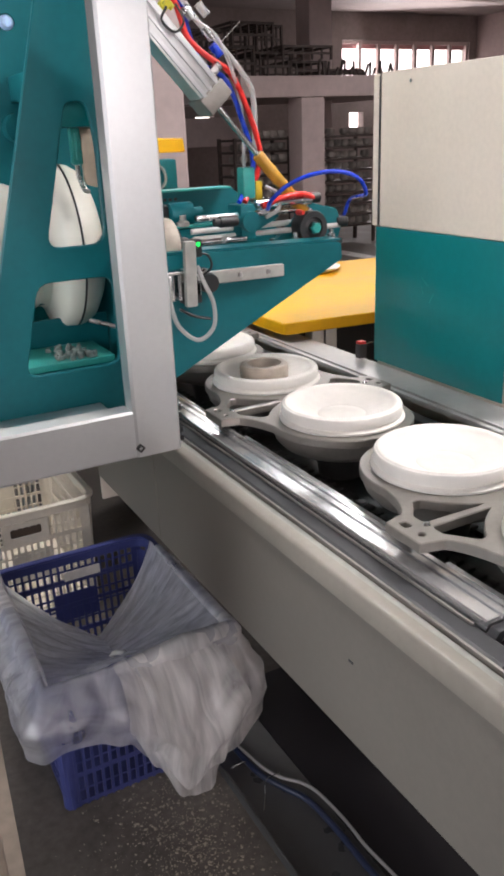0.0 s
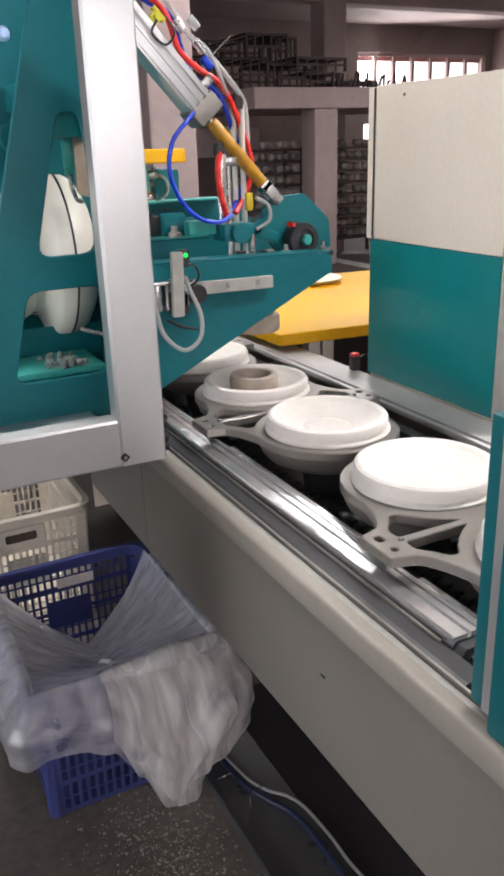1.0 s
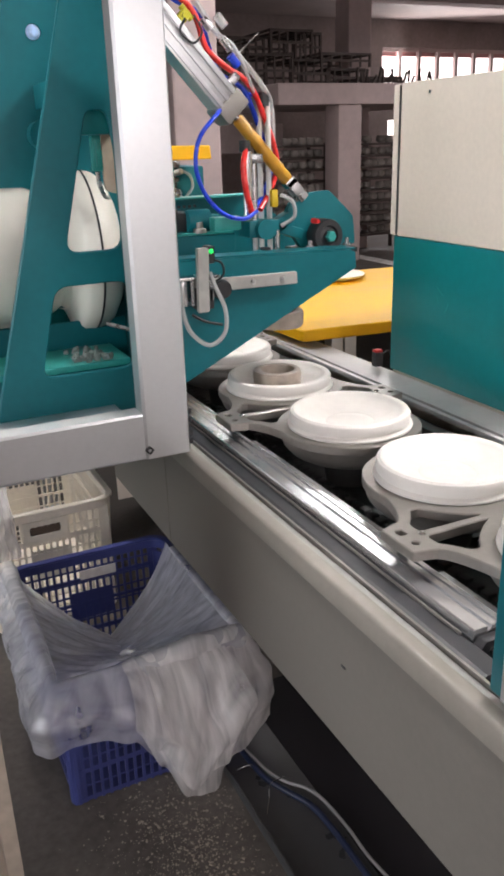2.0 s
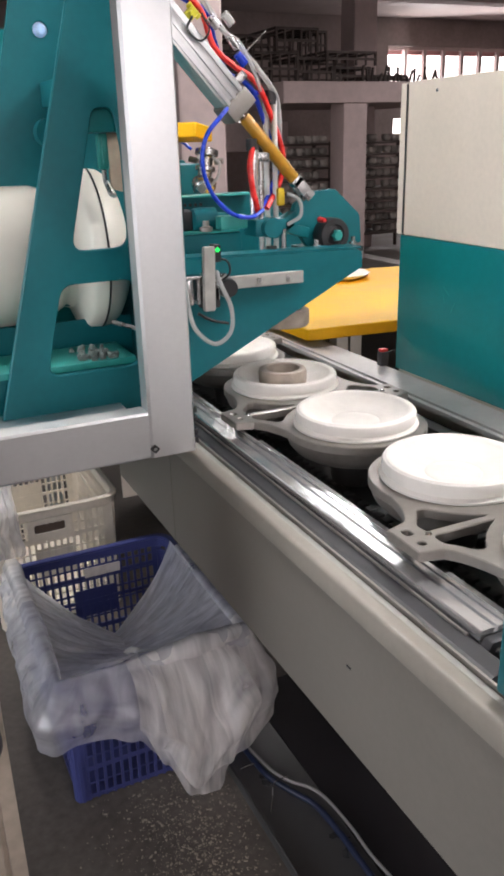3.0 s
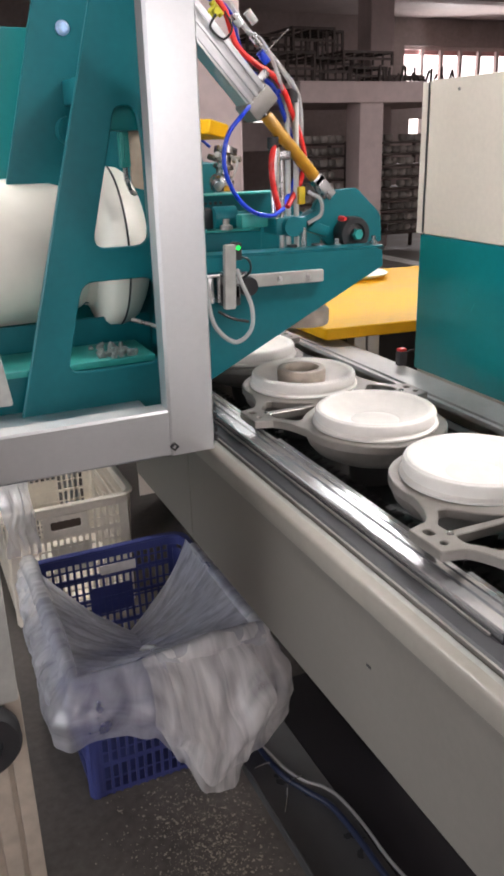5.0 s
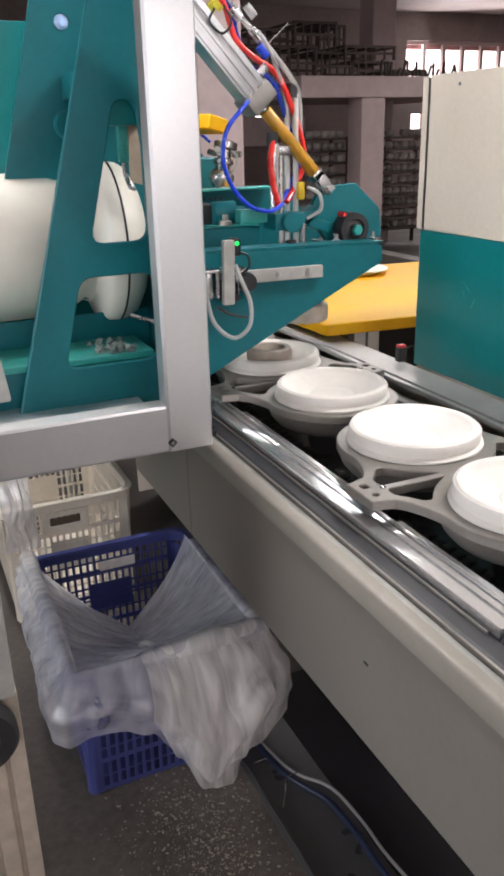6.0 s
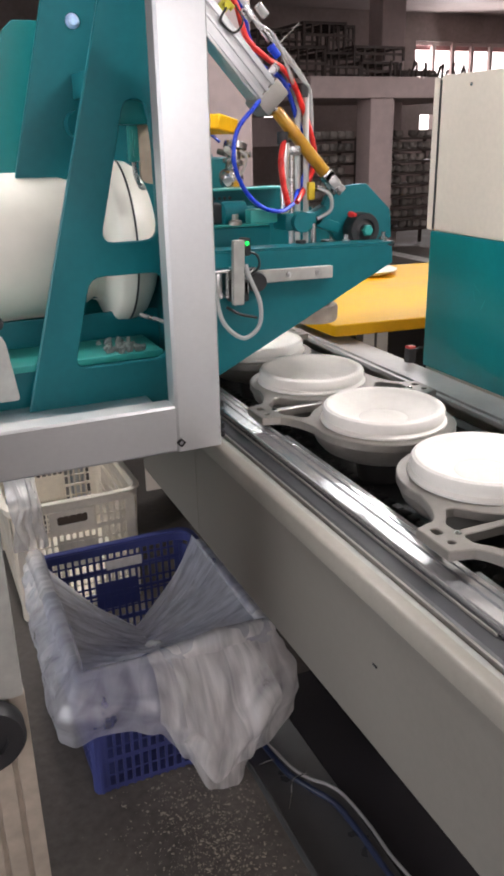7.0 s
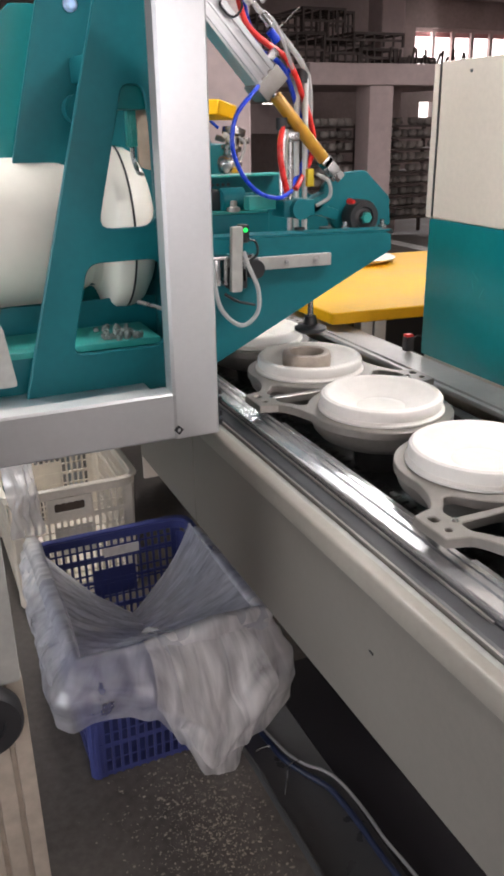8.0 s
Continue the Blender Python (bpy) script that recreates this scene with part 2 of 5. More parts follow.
def smooth_line(points, step=8):
    ps = [Vector(p) for p in points]
    ps = [ps[0] * 2 - ps[1], *ps, ps[-1] * 2 - ps[-2]]
    out = []
    for i in range(1, len(ps) - 2):
        p0, p1, p2, p3 = ps[i - 1:i + 3]
        for j in range(step):
            t = j / step
            out.append(0.5 * ((2 * p1) + (p2 - p0) * t + (2 * p0 - 5 * p1 + 4 * p2 - p3) * t * t + (3 * p1 - p0 - 3 * p2 + p3) * t ** 3))
    return out + [ps[-2]]


def tube(points, r, seg=10, step=8):
    line = smooth_line(points, step)
    bm = bmesh.new()
    rings, side = [], None
    for i, p in enumerate(line):
        d = (line[min(i + 1, len(line) - 1)] - line[max(i - 1, 0)]).normalized()
        side = (side - d * side.dot(d)).normalized() if side else d.orthogonal().normalized()
        o = d.cross(side)
        rings.append([bm.verts.new(p + (side * math.cos(2 * math.pi * k / seg) + o * math.sin(2 * math.pi * k / seg)) * r) for k in range(seg)])
    for p, q in zip(rings, rings[1:]):
        for i in range(seg):
            bm.faces.new((p[i], p[(i + 1) % seg], q[(i + 1) % seg], q[i]))
    bm.faces.new(rings[0][::-1]), bm.faces.new(rings[-1])
    return bm


BASE = {}


def mesh_of(name, bm, mat, origin, smooth=40):
    bmesh.ops.translate(bm, verts=bm.verts, vec=-Vector(origin))
    me = bpy.data.meshes.new(name)
    bm.to_mesh(me)
    bm.free()
    me.materials.append(mat)
    if smooth:
        me.polygons.foreach_set("use_smooth", [True] * len(me.polygons))
        me.set_sharp_from_angle(angle=radians(smooth))
    return me


def thing(name, place, label, category, bm=None, mat=None, group="", kind="", smooth=40):
    """A top-level thing at place; with bm (in world metres) it is one mesh, else an Empty for its parts."""
    ob = new(name, mesh_of(name, bm, mat, place, smooth) if bm else None)
    ob.location = place
    BASE[ob] = Vector(place)
    return tagged(ob, label, category, group, kind)


def part(name, bm, mat, parent, label="", origin=None, smooth=40):
    """A part, built in world metres, under a thing or a part."""
    origin = BASE[parent] if origin is None else Vector(origin)
    ob = new(name, mesh_of(name, bm, mat, origin, smooth))
    ob.parent = parent
    ob.location = origin - BASE[parent]
    BASE[ob] = origin
    return tagged(ob, label)


# ---- the hall ----
def setting(name, bm, mat, label="", smooth=0):
    ob = new(name, mesh_of(name, bm, mat, (0, 0, 0), smooth))
    BASE[ob] = Vector((0, 0, 0))
    return tagged(ob, label, "", "", "structure")


HALL_H, BACK_Y, LEFT_X, RIGHT_X, FRONT_Y = 3.6, 14.0, -4.0, 13.0, -3.5
setting("floor", box(LEFT_X, RIGHT_X, FRONT_Y, BACK_Y, -0.1, 0), FLOOR, "dark grey stained concrete factory floor")
setting("ceiling", box(LEFT_X, RIGHT_X, FRONT_Y, BACK_Y, HALL_H, HALL_H + 0.15), CONCRETE, "grey concrete ceiling")
setting("wall_south", prism([(LEFT_X, 0), (RIGHT_X, 0), (RIGHT_X, HALL_H), (LEFT_X, HALL_H)], "y", FRONT_Y - 0.2, FRONT_Y, [[(-2.6, 1.35), (3.4, 1.35), (3.4, 3.1), (-2.6, 3.1)]]), WALL, "pale pink limewashed wall with a wide window opening")
w2 = setting("window_2", joined(box(-2.6, 3.4, FRONT_Y - 0.12, FRONT_Y - 0.06, 1.35, 1.41), box(-2.6, 3.4, FRONT_Y - 0.12, FRONT_Y - 0.06, 3.04, 3.1)), WALL, "painted window frame")
for i in range(7):
    part("mullion", box(-2.6 + i - 0.03, -2.6 + i + 0.03, FRONT_Y - 0.13, FRONT_Y - 0.05, 1.35, 3.1), WALL, w2, smooth=0)
setting("backdrop_2", box(LEFT_X, RIGHT_X, FRONT_Y - 0.52, FRONT_Y - 0.5, 0, HALL_H + 1), DAY, "bright overcast daylight outside")
setting("wall_east", box(RIGHT_X, RIGHT_X + 0.2, FRONT_Y, BACK_Y, 0, HALL_H), WALL, "pale pink limewashed wall")
west = setting("wall_west", joined(box(LEFT_X - 0.2, LEFT_X, FRONT_Y, BACK_Y, 0, 0.9), box(LEFT_X - 0.2, LEFT_X, FRONT_Y, -1.2, 0.9, HALL_H), box(LEFT_X - 0.2, LEFT_X, 2.2, BACK_Y, 0.9, HALL_H), box(LEFT_X - 0.2, LEFT_X, -1.2, 2.2, 2.5, HALL_H)), WALL, "unseen pale pink limewashed wall with an opening added for side light")
# far wall with a high band of windows and two low openings
north_holes = [[(9.6, 2.35), (12.8, 2.35), (12.8, 3.12), (9.6, 3.12)], [(9.77, 1.55), (10.12, 1.55), (10.12, 1.83), (9.77, 1.83)], [(6.42, 1.48), (6.8, 1.48), (6.8, 1.83), (6.42, 1.83)]]
setting("wall_north", prism([(LEFT_X, 0), (RIGHT_X, 0), (RIGHT_X, HALL_H), (LEFT_X, HALL_H)], "y", BACK_Y, BACK_Y + 0.2, north_holes), CONCRETE, "grimy concrete wall with bright window openings")
w1 = setting("window_1", joined(box(9.6, 12.8, BACK_Y + 0.06, BACK_Y + 0.12, 2.35, 2.41), box(9.6, 12.8, BACK_Y + 0.06, BACK_Y + 0.12, 3.06, 3.12)), WALL, "pink painted window frame")
for i in range(8):
    x = 9.6 + i * 3.2 / 7
    part("mullion", box(x - 0.035, x + 0.035, BACK_Y + 0.05, BACK_Y + 0.13, 2.35, 3.12), WALL, w1, smooth=0)
part("blind", box(9.62, 12.78, BACK_Y + 0.13, BACK_Y + 0.15, 2.98, 3.11), material("pink_blind", (0.62, 0.33, 0.33), 0.8), w1, "faded pink window blind", smooth=0)
setting("backdrop", box(LEFT_X, RIGHT_X, BACK_Y + 0.5, BACK_Y + 0.52, 0, HALL_H + 1), DAY, "bright overcast daylight outside")
# ceiling beams
for i, y in enumerate((6.4, 10.2)):
    setting("ceiling_beam_%d" % (i + 1), box(LEFT_X, RIGHT_X, y - 0.15, y + 0.15, HALL_H - 0.35, HALL_H, 0.01), WALL, "limewashed concrete ceiling beam")
setting("column_1", box(2.24, 2.61, 5.9, 6.25, 0, HALL_H, 0.02), WALL, "pale pink limewashed concrete column")
setting("column_2", box(6.32, 6.68, 10.0, 10.35, 0, HALL_H, 0.02), WALL, "pale pink limewashed concrete column")
# low concrete gallery with racks beneath
gal = setting("gallery", box(4.70, 7.6, 8.95, 11.2, 1.90, 2.14, 0.015), WALL, "limewashed concrete gallery slab")
part("post", box(5.54, 5.88, 8.97, 9.3, 0, 1.9, 0.02), WALL, gal)
part("post", box(7.2, 7.5, 8.97, 9.3, 0, 1.9, 0.02), WALL, gal)
part("post", box(3.9, 4.2, 10.9, 11.2, 0, 1.9, 0.02), WALL, gal)
setting("gallery_wall", box(4.6, 6.0, 11.3, 11.4, 1.35, 1.75, 0.01), WALL, "low pale wall behind the racks")
setting("floor_marking", box(5.95, 6.16, 4.5, 9.4, 0.0, 0.004), material("worn_white_line", (0.6, 0.58, 0.56), 0.7, stain=(8, 0.4)), "worn white floor line")


# ---- racks of dishes under the gallery ----
def dish_rack(place, width, rows):
    rack = thing("dish_rack", place, "dark steel rack filled with bisque pots", "rack", group="dish racks")
    x, y, z = place
    for sx in (0, width):
        for sy in (0, 0.45):
            part("upright", box(x + sx - 0.02, x + sx + 0.02, y + sy - 0.02, y + sy + 0.02, 0, 1.46), RUST, rack, smooth=0)
    for r in range(rows):
        h = 0.261 + r * 0.148
        part("shelf", box(x - 0.02, x + width + 0.02, y - 0.03, y + 0.47, h - 0.028, h, 0.004), RUST, rack)
    return rack


stack = thing("bisque_pot", (5.1, 9.7, 0.22), "pale round bisque pot on a rack shelf", "pot", lathe([(0, 0), (0.035, 0), (0.05, 0.015), (0.064, 0.03), (0.067, 0.055), (0.060, 0.085), (0.064, 0.092), (0.060, 0.092), (0.055, 0.085), (0.06, 0.055), (0, 0.02)], (5.1, 9.7, 0.22), seg=12), DISH, group="bisque pots")
first = True
for rx, ry, width, n in ((4.90, 9.55, 0.80, 7), (5.98, 9.55, 1.1, 9)):
    dish_rack((rx, ry, 0), width, 9)
    for r in range(9):
        for k in range(n):
            m = pose(rx + width * (k + 0.5) / n + random.uniform(-0.01, 0.01), ry + 0.12 + random.uniform(-0.02, 0.02), 0.261 + r * 0.148)
            if first:
                stack.matrix_basis, first = m, False
            elif random.random() > 0.06:
                copy_thing(stack, m)


# ---- stacked steel frames on the gallery ----
def steel_frame(place, w, d, h, label):
    x, y, z = place
    ob = thing("steel_trestle", place, label, "trestle", group="stacked trestles")
    t = 0.014
    for sx in (0, w):
        for sy in (0, d):
            part("leg", box(x + sx - t, x + sx + t, y + sy - t, y + sy + t, z, z + h), RUST, ob, smooth=0)
    for sy in (0, d):
        for hh in (h * 0.45, h - t):
            part("rail", box(x, x + w, y + sy - t, y + sy + t, z + hh - t, z + hh + t), RUST, ob, smooth=0)
    for sx in (0.2, 0.4, 0.6, 0.8):
        part("upright", box(x + sx * w - t * 0.7, x + sx * w + t * 0.7, y - t * 0.7, y + t * 0.7, z, z + h - t), RUST, ob, smooth=0)
    for sx in (0.0, 0.33, 0.66, 1.0):
        part("cross_bar", box(x + sx * w - t, x + sx * w + t, y, y + d, z + h - 2 * t, z + h), RUST, ob, smooth=0)
    return ob


for px, pz, w, h in ((4.45, 2.14, 0.6, 0.34), (4.75, 2.48, 0.55, 0.26), (5.1, 2.14, 0.55, 0.3), (5.62, 2.14, 0.55, 0.2), (5.45, 2.34, 0.7, 0.16), (3.95, 2.14, 0.45, 0.32), (4.2, 2.46, 0.5, 0.2), (6.2, 2.14, 0.5, 0.1), (5.2, 2.44, 0.35, 0.3)):
    steel_frame((px, 9.2 + random.uniform(0, 0.3), pz), w, 0.7, h, "dark rusty steel trestle stacked on the gallery")
for i in range(16):
    x = 5.85 + i * 0.075 + random.uniform(-0.02, 0.02)
    h = random.uniform(0.08, 0.2)
    thing("scrap_bar", (x, 9.05, 2.14), "dark offcut of steel bar standing on the gallery", "scrap", bar((x, 9.05, 2.14), (x + random.uniform(-0.06, 0.06), 9.05, 2.14 + h), 0.02, 0.03, (0, 1, 0)), RUST, group="steel offcuts", smooth=0)

# ---- lamps over the line ----
for x, y, z in ((1.74, 0.86, 2.76), (2.75, 6.2, 2.96), (0.35, -0.6, 2.96), (2.78, 4.1, 2.96), (0.1, 2.4, 2.96), (4.0, 5.5, 3.04), (7.0, 7.2, 3.04)):
    f = thing("ceiling_light", (x, y, HALL_H), "white fluorescent batten hung from the ceiling", "lamp", group="ceiling lights")
    part("housing", box(x - 0.05, x + 0.05, y - 0.62, y + 0.62, z, z + 0.05, 0.005), GREYBOX, f)
    part("tube", rod((x, y - 0.6, z - 0.015), (x, y + 0.6, z - 0.015), 0.013), TUBE, f)
    for dy in (-0.4, 0.4):
        part("hanger", rod((x, y + dy, z + 0.05), (x, y + dy, HALL_H), 0.004, 6), STEEL, f)


# ---- the conveyor ----
Y0, Y1 = -1.2, 3.4
conv = thing("conveyor", (0.8, 1.0, 0), "long conveyor with a taupe sheet-metal side and aluminium rails", "conveyor")


def side_profile(pts, t):
    """An open sheet profile (x, z) given a thickness t towards +x and down."""
    return pts + [(x + t, z - t * 0.6) for x, z in reversed(pts)]


for a, b in ((Y0, 1.50), (1.503, 1.93)):
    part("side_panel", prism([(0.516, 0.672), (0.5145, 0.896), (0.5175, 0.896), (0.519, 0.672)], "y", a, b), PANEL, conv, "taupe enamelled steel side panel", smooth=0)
    part("panel_lip", prism(side_profile([(0.5140, 0.8965), (0.5095, 0.9005), (0.5088, 0.930), (0.5115, 0.9345), (0.515, 0.936), (0.530, 0.936)], 0.003), "y", a, b), LIP, conv, "rounded panel lip, coloured paler as if lit from above")
    part("lip_channel", box(0.5305, 0.5445, a, b, 0.926, 0.9315), GREYBOX, conv, smooth=0)
part("guard_strip", prism([(0.551, 0.92), (0.551, 0.936), (0.555, 0.938), (0.580, 0.938), (0.583, 0.936), (0.583, 0.92)], "y", 0.545, 2.2), STRIP, conv, "dark grey plastic guard strip", smooth=0)
part("scuff", box(0.5130, 0.5142, 0.774, 0.784, 0.809, 0.812), STRIP, conv, smooth=0)
part("edge_trim", box(0.5460, 0.5495, 0.50, 2.2, 0.925, 0.9375), CAST, conv, smooth=0)
part("edge_trim", box(0.5775, 0.5805, 0.62, 2.2, 0.9382, 0.9415), CAST, conv, smooth=0)
groove = [(0.585, 0.905), (0.585, 0.921), (0.591, 0.921), (0.591, 0.929), (0.585, 0.929), (0.585, 0.949), (0.587, 0.951), (0.606, 0.951), (0.606, 0.944), (0.612, 0.944), (0.612, 0.951), (0.622, 0.951), (0.622, 0.944), (0.626, 0.944), (0.626, 0.951), (0.634, 0.951), (0.636, 0.949), (0.636, 0.905)]
part("rail", prism(groove, "y", 0.605, 2.9), RAIL, conv, "slotted aluminium rail", smooth=0)
part("rail", box(1.025, 1.055, -0.4, 2.9, 0.862, 0.918, 0.002), BED, conv, "dark far guide rail", smooth=0)
part("end_bracket", prism([(0.556, 0.90), (0.634, 0.90), (0.634, 0.944), (0.590, 0.944), (0.580, 0.930)], "y", 0.588, 0.603, bevel=0.001), STRIP, conv, "dark rail end bracket")
for x in (0.600, 0.622):
    part("bolt", lathe([(0, -0.005), (0.004, -0.005), (0.0045, 0.0)], (x, 0.588, 0.930), "y", 10), STEEL, conv)
part("bed", box(0.53, 1.16, Y0, Y1, 0.845, 0.862), BED, conv, "oily black conveyor bed")
part("inner_wall", box(0.6365, 0.640, Y0, Y1, 0.862, 0.935), BED, conv)
part("drive_chain", joined(*[box(0.742, 0.758, y, y + 0.018, 0.862, 0.874, 0.002) for y in np.arange(-0.4, 2.8, 0.025)]), BED, conv)
part("drive_chain", joined(*[box(0.842, 0.858, y, y + 0.018, 0.862, 0.874, 0.002) for y in np.arange(-0.4, 2.8, 0.025)]), BED, conv)
part("ledge", joined(box(1.070, 1.082, -0.4, 2.9, 0.930, 0.941, 0.001), box(1.087, 1.174, -0.4, 2.9, 0.930, 0.944, 0.001)), PALE_LEDGE, conv, "flat aluminium ledge beside the cabinet")
part("side_panel", box(1.165, 1.169, Y0, Y1, 0.664, 0.93), CREAM, conv)
part("end_panel", box(0.52, 1.16, 1.932, 1.94, 0.60, 0.844), CREAM, conv)
for y in (-1.0, 3.2):
    for x in (0.56, 1.12):
        part("leg", box(x - 0.03, x + 0.03, y - 0.03, y + 0.03, 0, 0.846, 0.003), ALU, conv)
part("cross_beam", box(0.535, 1.15, 2.0, 3.3, 0.68, 0.84), BED, conv)


# ---- carriers, moulds, clay ----
PITCH, CX = 0.292, 0.797
MID = 1.360        # rest place of the first pair's middle


def carrier(y):
    """A cast carrier for two moulds, its middle at y: one flat webbed plate over two deep cups."""
    ob = thing("mould_carrier", (CX, y, 0.874), "cast aluminium carrier with two cups and open webs", "carrier", group="mould carriers")
    h, big = PITCH / 2, 0.1365

    def arc(e, a0, a1, n, r=big):
        return [(r * math.cos(radians(a0 + (a1 - a0) * k / n)), e * h + r * math.sin(radians(a0 + (a1 - a0) * k / n))) for k in range(n + 1)]

    def curve(a, c, b, n=7):
        return [((1 - u) ** 2 * a[0] + 2 * u * (1 - u) * c[0] + u * u * b[0], (1 - u) ** 2 * a[1] + 2 * u * (1 - u) * c[1] + u * u * b[1]) for u in [k / n for k in range(1, n)]]
    right_in, right_out = (0.180, 0.040), (0.203, 0.036)
    top = arc(1, -8, 188, 40)                                    # round the far cup, from +x over +y to -x
    a = top[-1]
    near = curve(a, (-0.148, 0.058), (-0.176, 0.040)) + rounded([(-0.203, 0.038), (-0.203, -0.038)], 0.001, 1)[1:3] + curve((-0.176, -0.040), (-0.148, -0.058), (a[0], -a[1]))
    low = [(-x, -y_) for x, y_ in top]
    far = [(-x, -y_) for x, y_ in near]
    outline = [(CX + px, y + py) for px, py in top + near + low + far]
    holes = []
    for sx in (-1, 1):
        for sy in (-1, 1):
            tri = [(-0.158, 0.008), (-0.048, 0.007), (-0.066, 0.017), (-0.088, 0.034), (-0.106, 0.053), (-0.116, 0.068), (-0.130, 0.068), (-0.144, 0.047), (-0.158, 0.032)]
            holes.append([(CX - sx * px, y + sy * py) for px, py in rounded(tri, 0.006, 2)])
        x = CX + sx * 0.184
        holes.append(rounded([(x - 0.006, y + 0.008), (x - 0.006, y + 0.024), (x + 0.006, y + 0.024), (x + 0.006, y + 0.008)], 0.003, 2))
        holes.append([(x + 0.0055 * math.cos(t), y - 0.018 + 0.0055 * math.sin(t)) for t in np.linspace(0, 2 * math.pi, 10, endpoint=False)])
    for e in (-1, 1):
        holes.append([(CX + px, y + py) for px, py in arc(e, 0, 348, 44, 0.1155)])
    part("top_plate", prism(outline, "z", 0.974, 0.990, holes, 0.0016), CAST, ob, "flat webbed casting with drilled lugs", smooth=25)
    for s in (-1, 1):
        c = (CX, y + s * h, 0)
        part("cup", lathe([(0.095, 0.936), (0.104, 0.936), (0.117, 0.943), (0.1275, 0.955), (0.1340, 0.9735), (0.1175, 0.9735), (0.116, 0.958), (0.095, 0.955)], c, seg=56, closed=True), CAST, ob, "shallow cast cup")
        part("foot", lathe([(0.03, 0.874), (0.045, 0.874), (0.05, 0.915), (0.094, 0.932), (0.094, 0.95), (0.03, 0.95)], c, seg=32, closed=True), BED, ob, "dark steel spindle foot")
        part("screw", lathe([(0, 0.9925), (0.004, 0.992), (0.0055, 0.9902)], (CX + s * 0.160, y, 0), seg=10), STEEL, ob)
    part("guide_bar", box(CX - 0.157, CX - 0.147, y + 0.10, y + 0.55, 0.936, 0.945, 0.001), ALU, ob, "thin bright guide bar")
    return ob


def mould(y):
    """A round plaster mould with a raised rim, a dished top and a stepped foot."""
    ob = thing("plaster_mould", (CX, y, 0.956), "round white plaster plate mould seated in a carrier cup", "mould", group="plaster moulds")
    body = [(0, 0.9556), (0.1125, 0.9556), (0.1125, 0.9906), (0.1185, 0.9906), (0.1195, 0.9925), (0.1190, 0.9950), (0.1135, 0.9975), (0.1120, 0.9990), (0.1122, 1.0005), (0.1145, 1.0015), (0.1145, 1.0155), (0.1125, 1.019), (0.110, 1.020)]
    dish = [(0.110, 1.020), (0.108, 1.0215), (0.1035, 1.0213), (0.1000, 1.0198), (0.0975, 1.0168), (0.090, 1.0115), (0.078, 1.0050), (0.064, 0.9995), (0.050, 0.9962), (0.046, 0.9945), (0.042, 0.9955), (0.030, 0.9945), (0, 0.994)]
    part("body", lathe(body, (CX, y, 0), seg=72), PLASTER, ob, smooth=35)
    part("dish", lathe(dish, (CX, y, 0), seg=72), PLASTER, ob, "smooth dished plaster top", smooth=35)
    return ob


carriers, moulds = [], []
c0, m0 = carrier(MID), mould(MID + PITCH / 2)
for k in (1, 0, -1, -2, -3):
    carriers.append((c0 if k == 0 else copy_thing(c0, pose(CX, MID + k * 2 * PITCH, 0.874)), MID + k * 2 * PITCH))
    for s in (1, -1):
        y = MID + k * 2 * PITCH + s * PITCH / 2
        moulds.append((m0 if (k, s) == (0, 1) else copy_thing(m0, pose(CX, y, 0.956, 0, 0, 40 * s + 67 * k)), y))


def slug(z):
    """A clay slug with a hollow pressed into its top."""
    prof = [(0, 0), (0.049, 0), (0.0525, 0.004), (0.0535, 0.026), (0.0515, 0.034), (0.045, 0.036), (0.038, 0.0345), (0.033, 0.024), (0.026, 0.012), (0, 0.009)]
    bm = lathe(prof, (CX - 0.005, MID + PITCH / 2, z), seg=36)
    for v in bm.verts:
        v.co += Vector((1, 0.6, 0.3)) * 0.0016 * noise.noise(v.co * 40)
    return thing("clay_slug", (CX - 0.005, MID + PITCH / 2, z), "grey-brown wet clay slug with a hollow top", "clay", bm, CLAY, "clay slugs")


slug_a, slug_b = slug(0.9947), slug(0.9948)


# ---- forming machine with its guard frame ----
mach = thing("forming_machine", (0.2, 2.2, 0), "teal painted forming machine with a pale drum and aluminium guard frame", "machine")
part("pedestal", box(-0.75, 0.25, 3.0, 3.6, 0, 0.93, 0.01), TEAL, mach)
part("base", box(-0.75, 0.50, 1.66, 1.84, 0.93, 1.05, 0.006), TEAL, mach)
for x in (-0.70, 0.0):
    part("base_arm", box(x, x + 0.10, 1.84, 3.02, 0.931, 1.045, 0.004), TEAL, mach)
part("drum_cradle", box(-0.70, 0.10, 1.88, 1.95, 1.046, 1.115, 0.004), TEAL, mach)
part("ledge", box(-0.75, 0.50, 1.64, 1.80, 1.052, 1.066, 0.002), TEAL_LIGHT, mach, "teal ledge with clay crumbs, coloured lighter for light from above")
part("guard_post", prism([(0.4225, 1.334), (0.428, 1.330), (0.5085, 1.330), (0.512, 1.334), (0.512, 1.344), (0.504, 1.344), (0.504, 1.352), (0.512, 1.352), (0.512, 1.370), (0.4225, 1.370)], "z", 0.948, 2.6), ALU, mach, "wide brushed aluminium guard post", smooth=0)
part("guard_rail", prism([(1.330, 0.952), (1.334, 0.948), (1.375, 0.948), (1.375, 1.0385), (1.334, 1.0385), (1.330, 1.034)], "x", -1.1, 0.4222, bevel=0.001), ALU, mach, "aluminium guard cross rail", smooth=0)
for z in (0.968, 0.985, 1.012, 1.028):
    part("slot_cover", box(0.5121, 0.5185, 1.331, 1.338, z - 0.005, z + 0.005, 0.001), BLACK, mach)
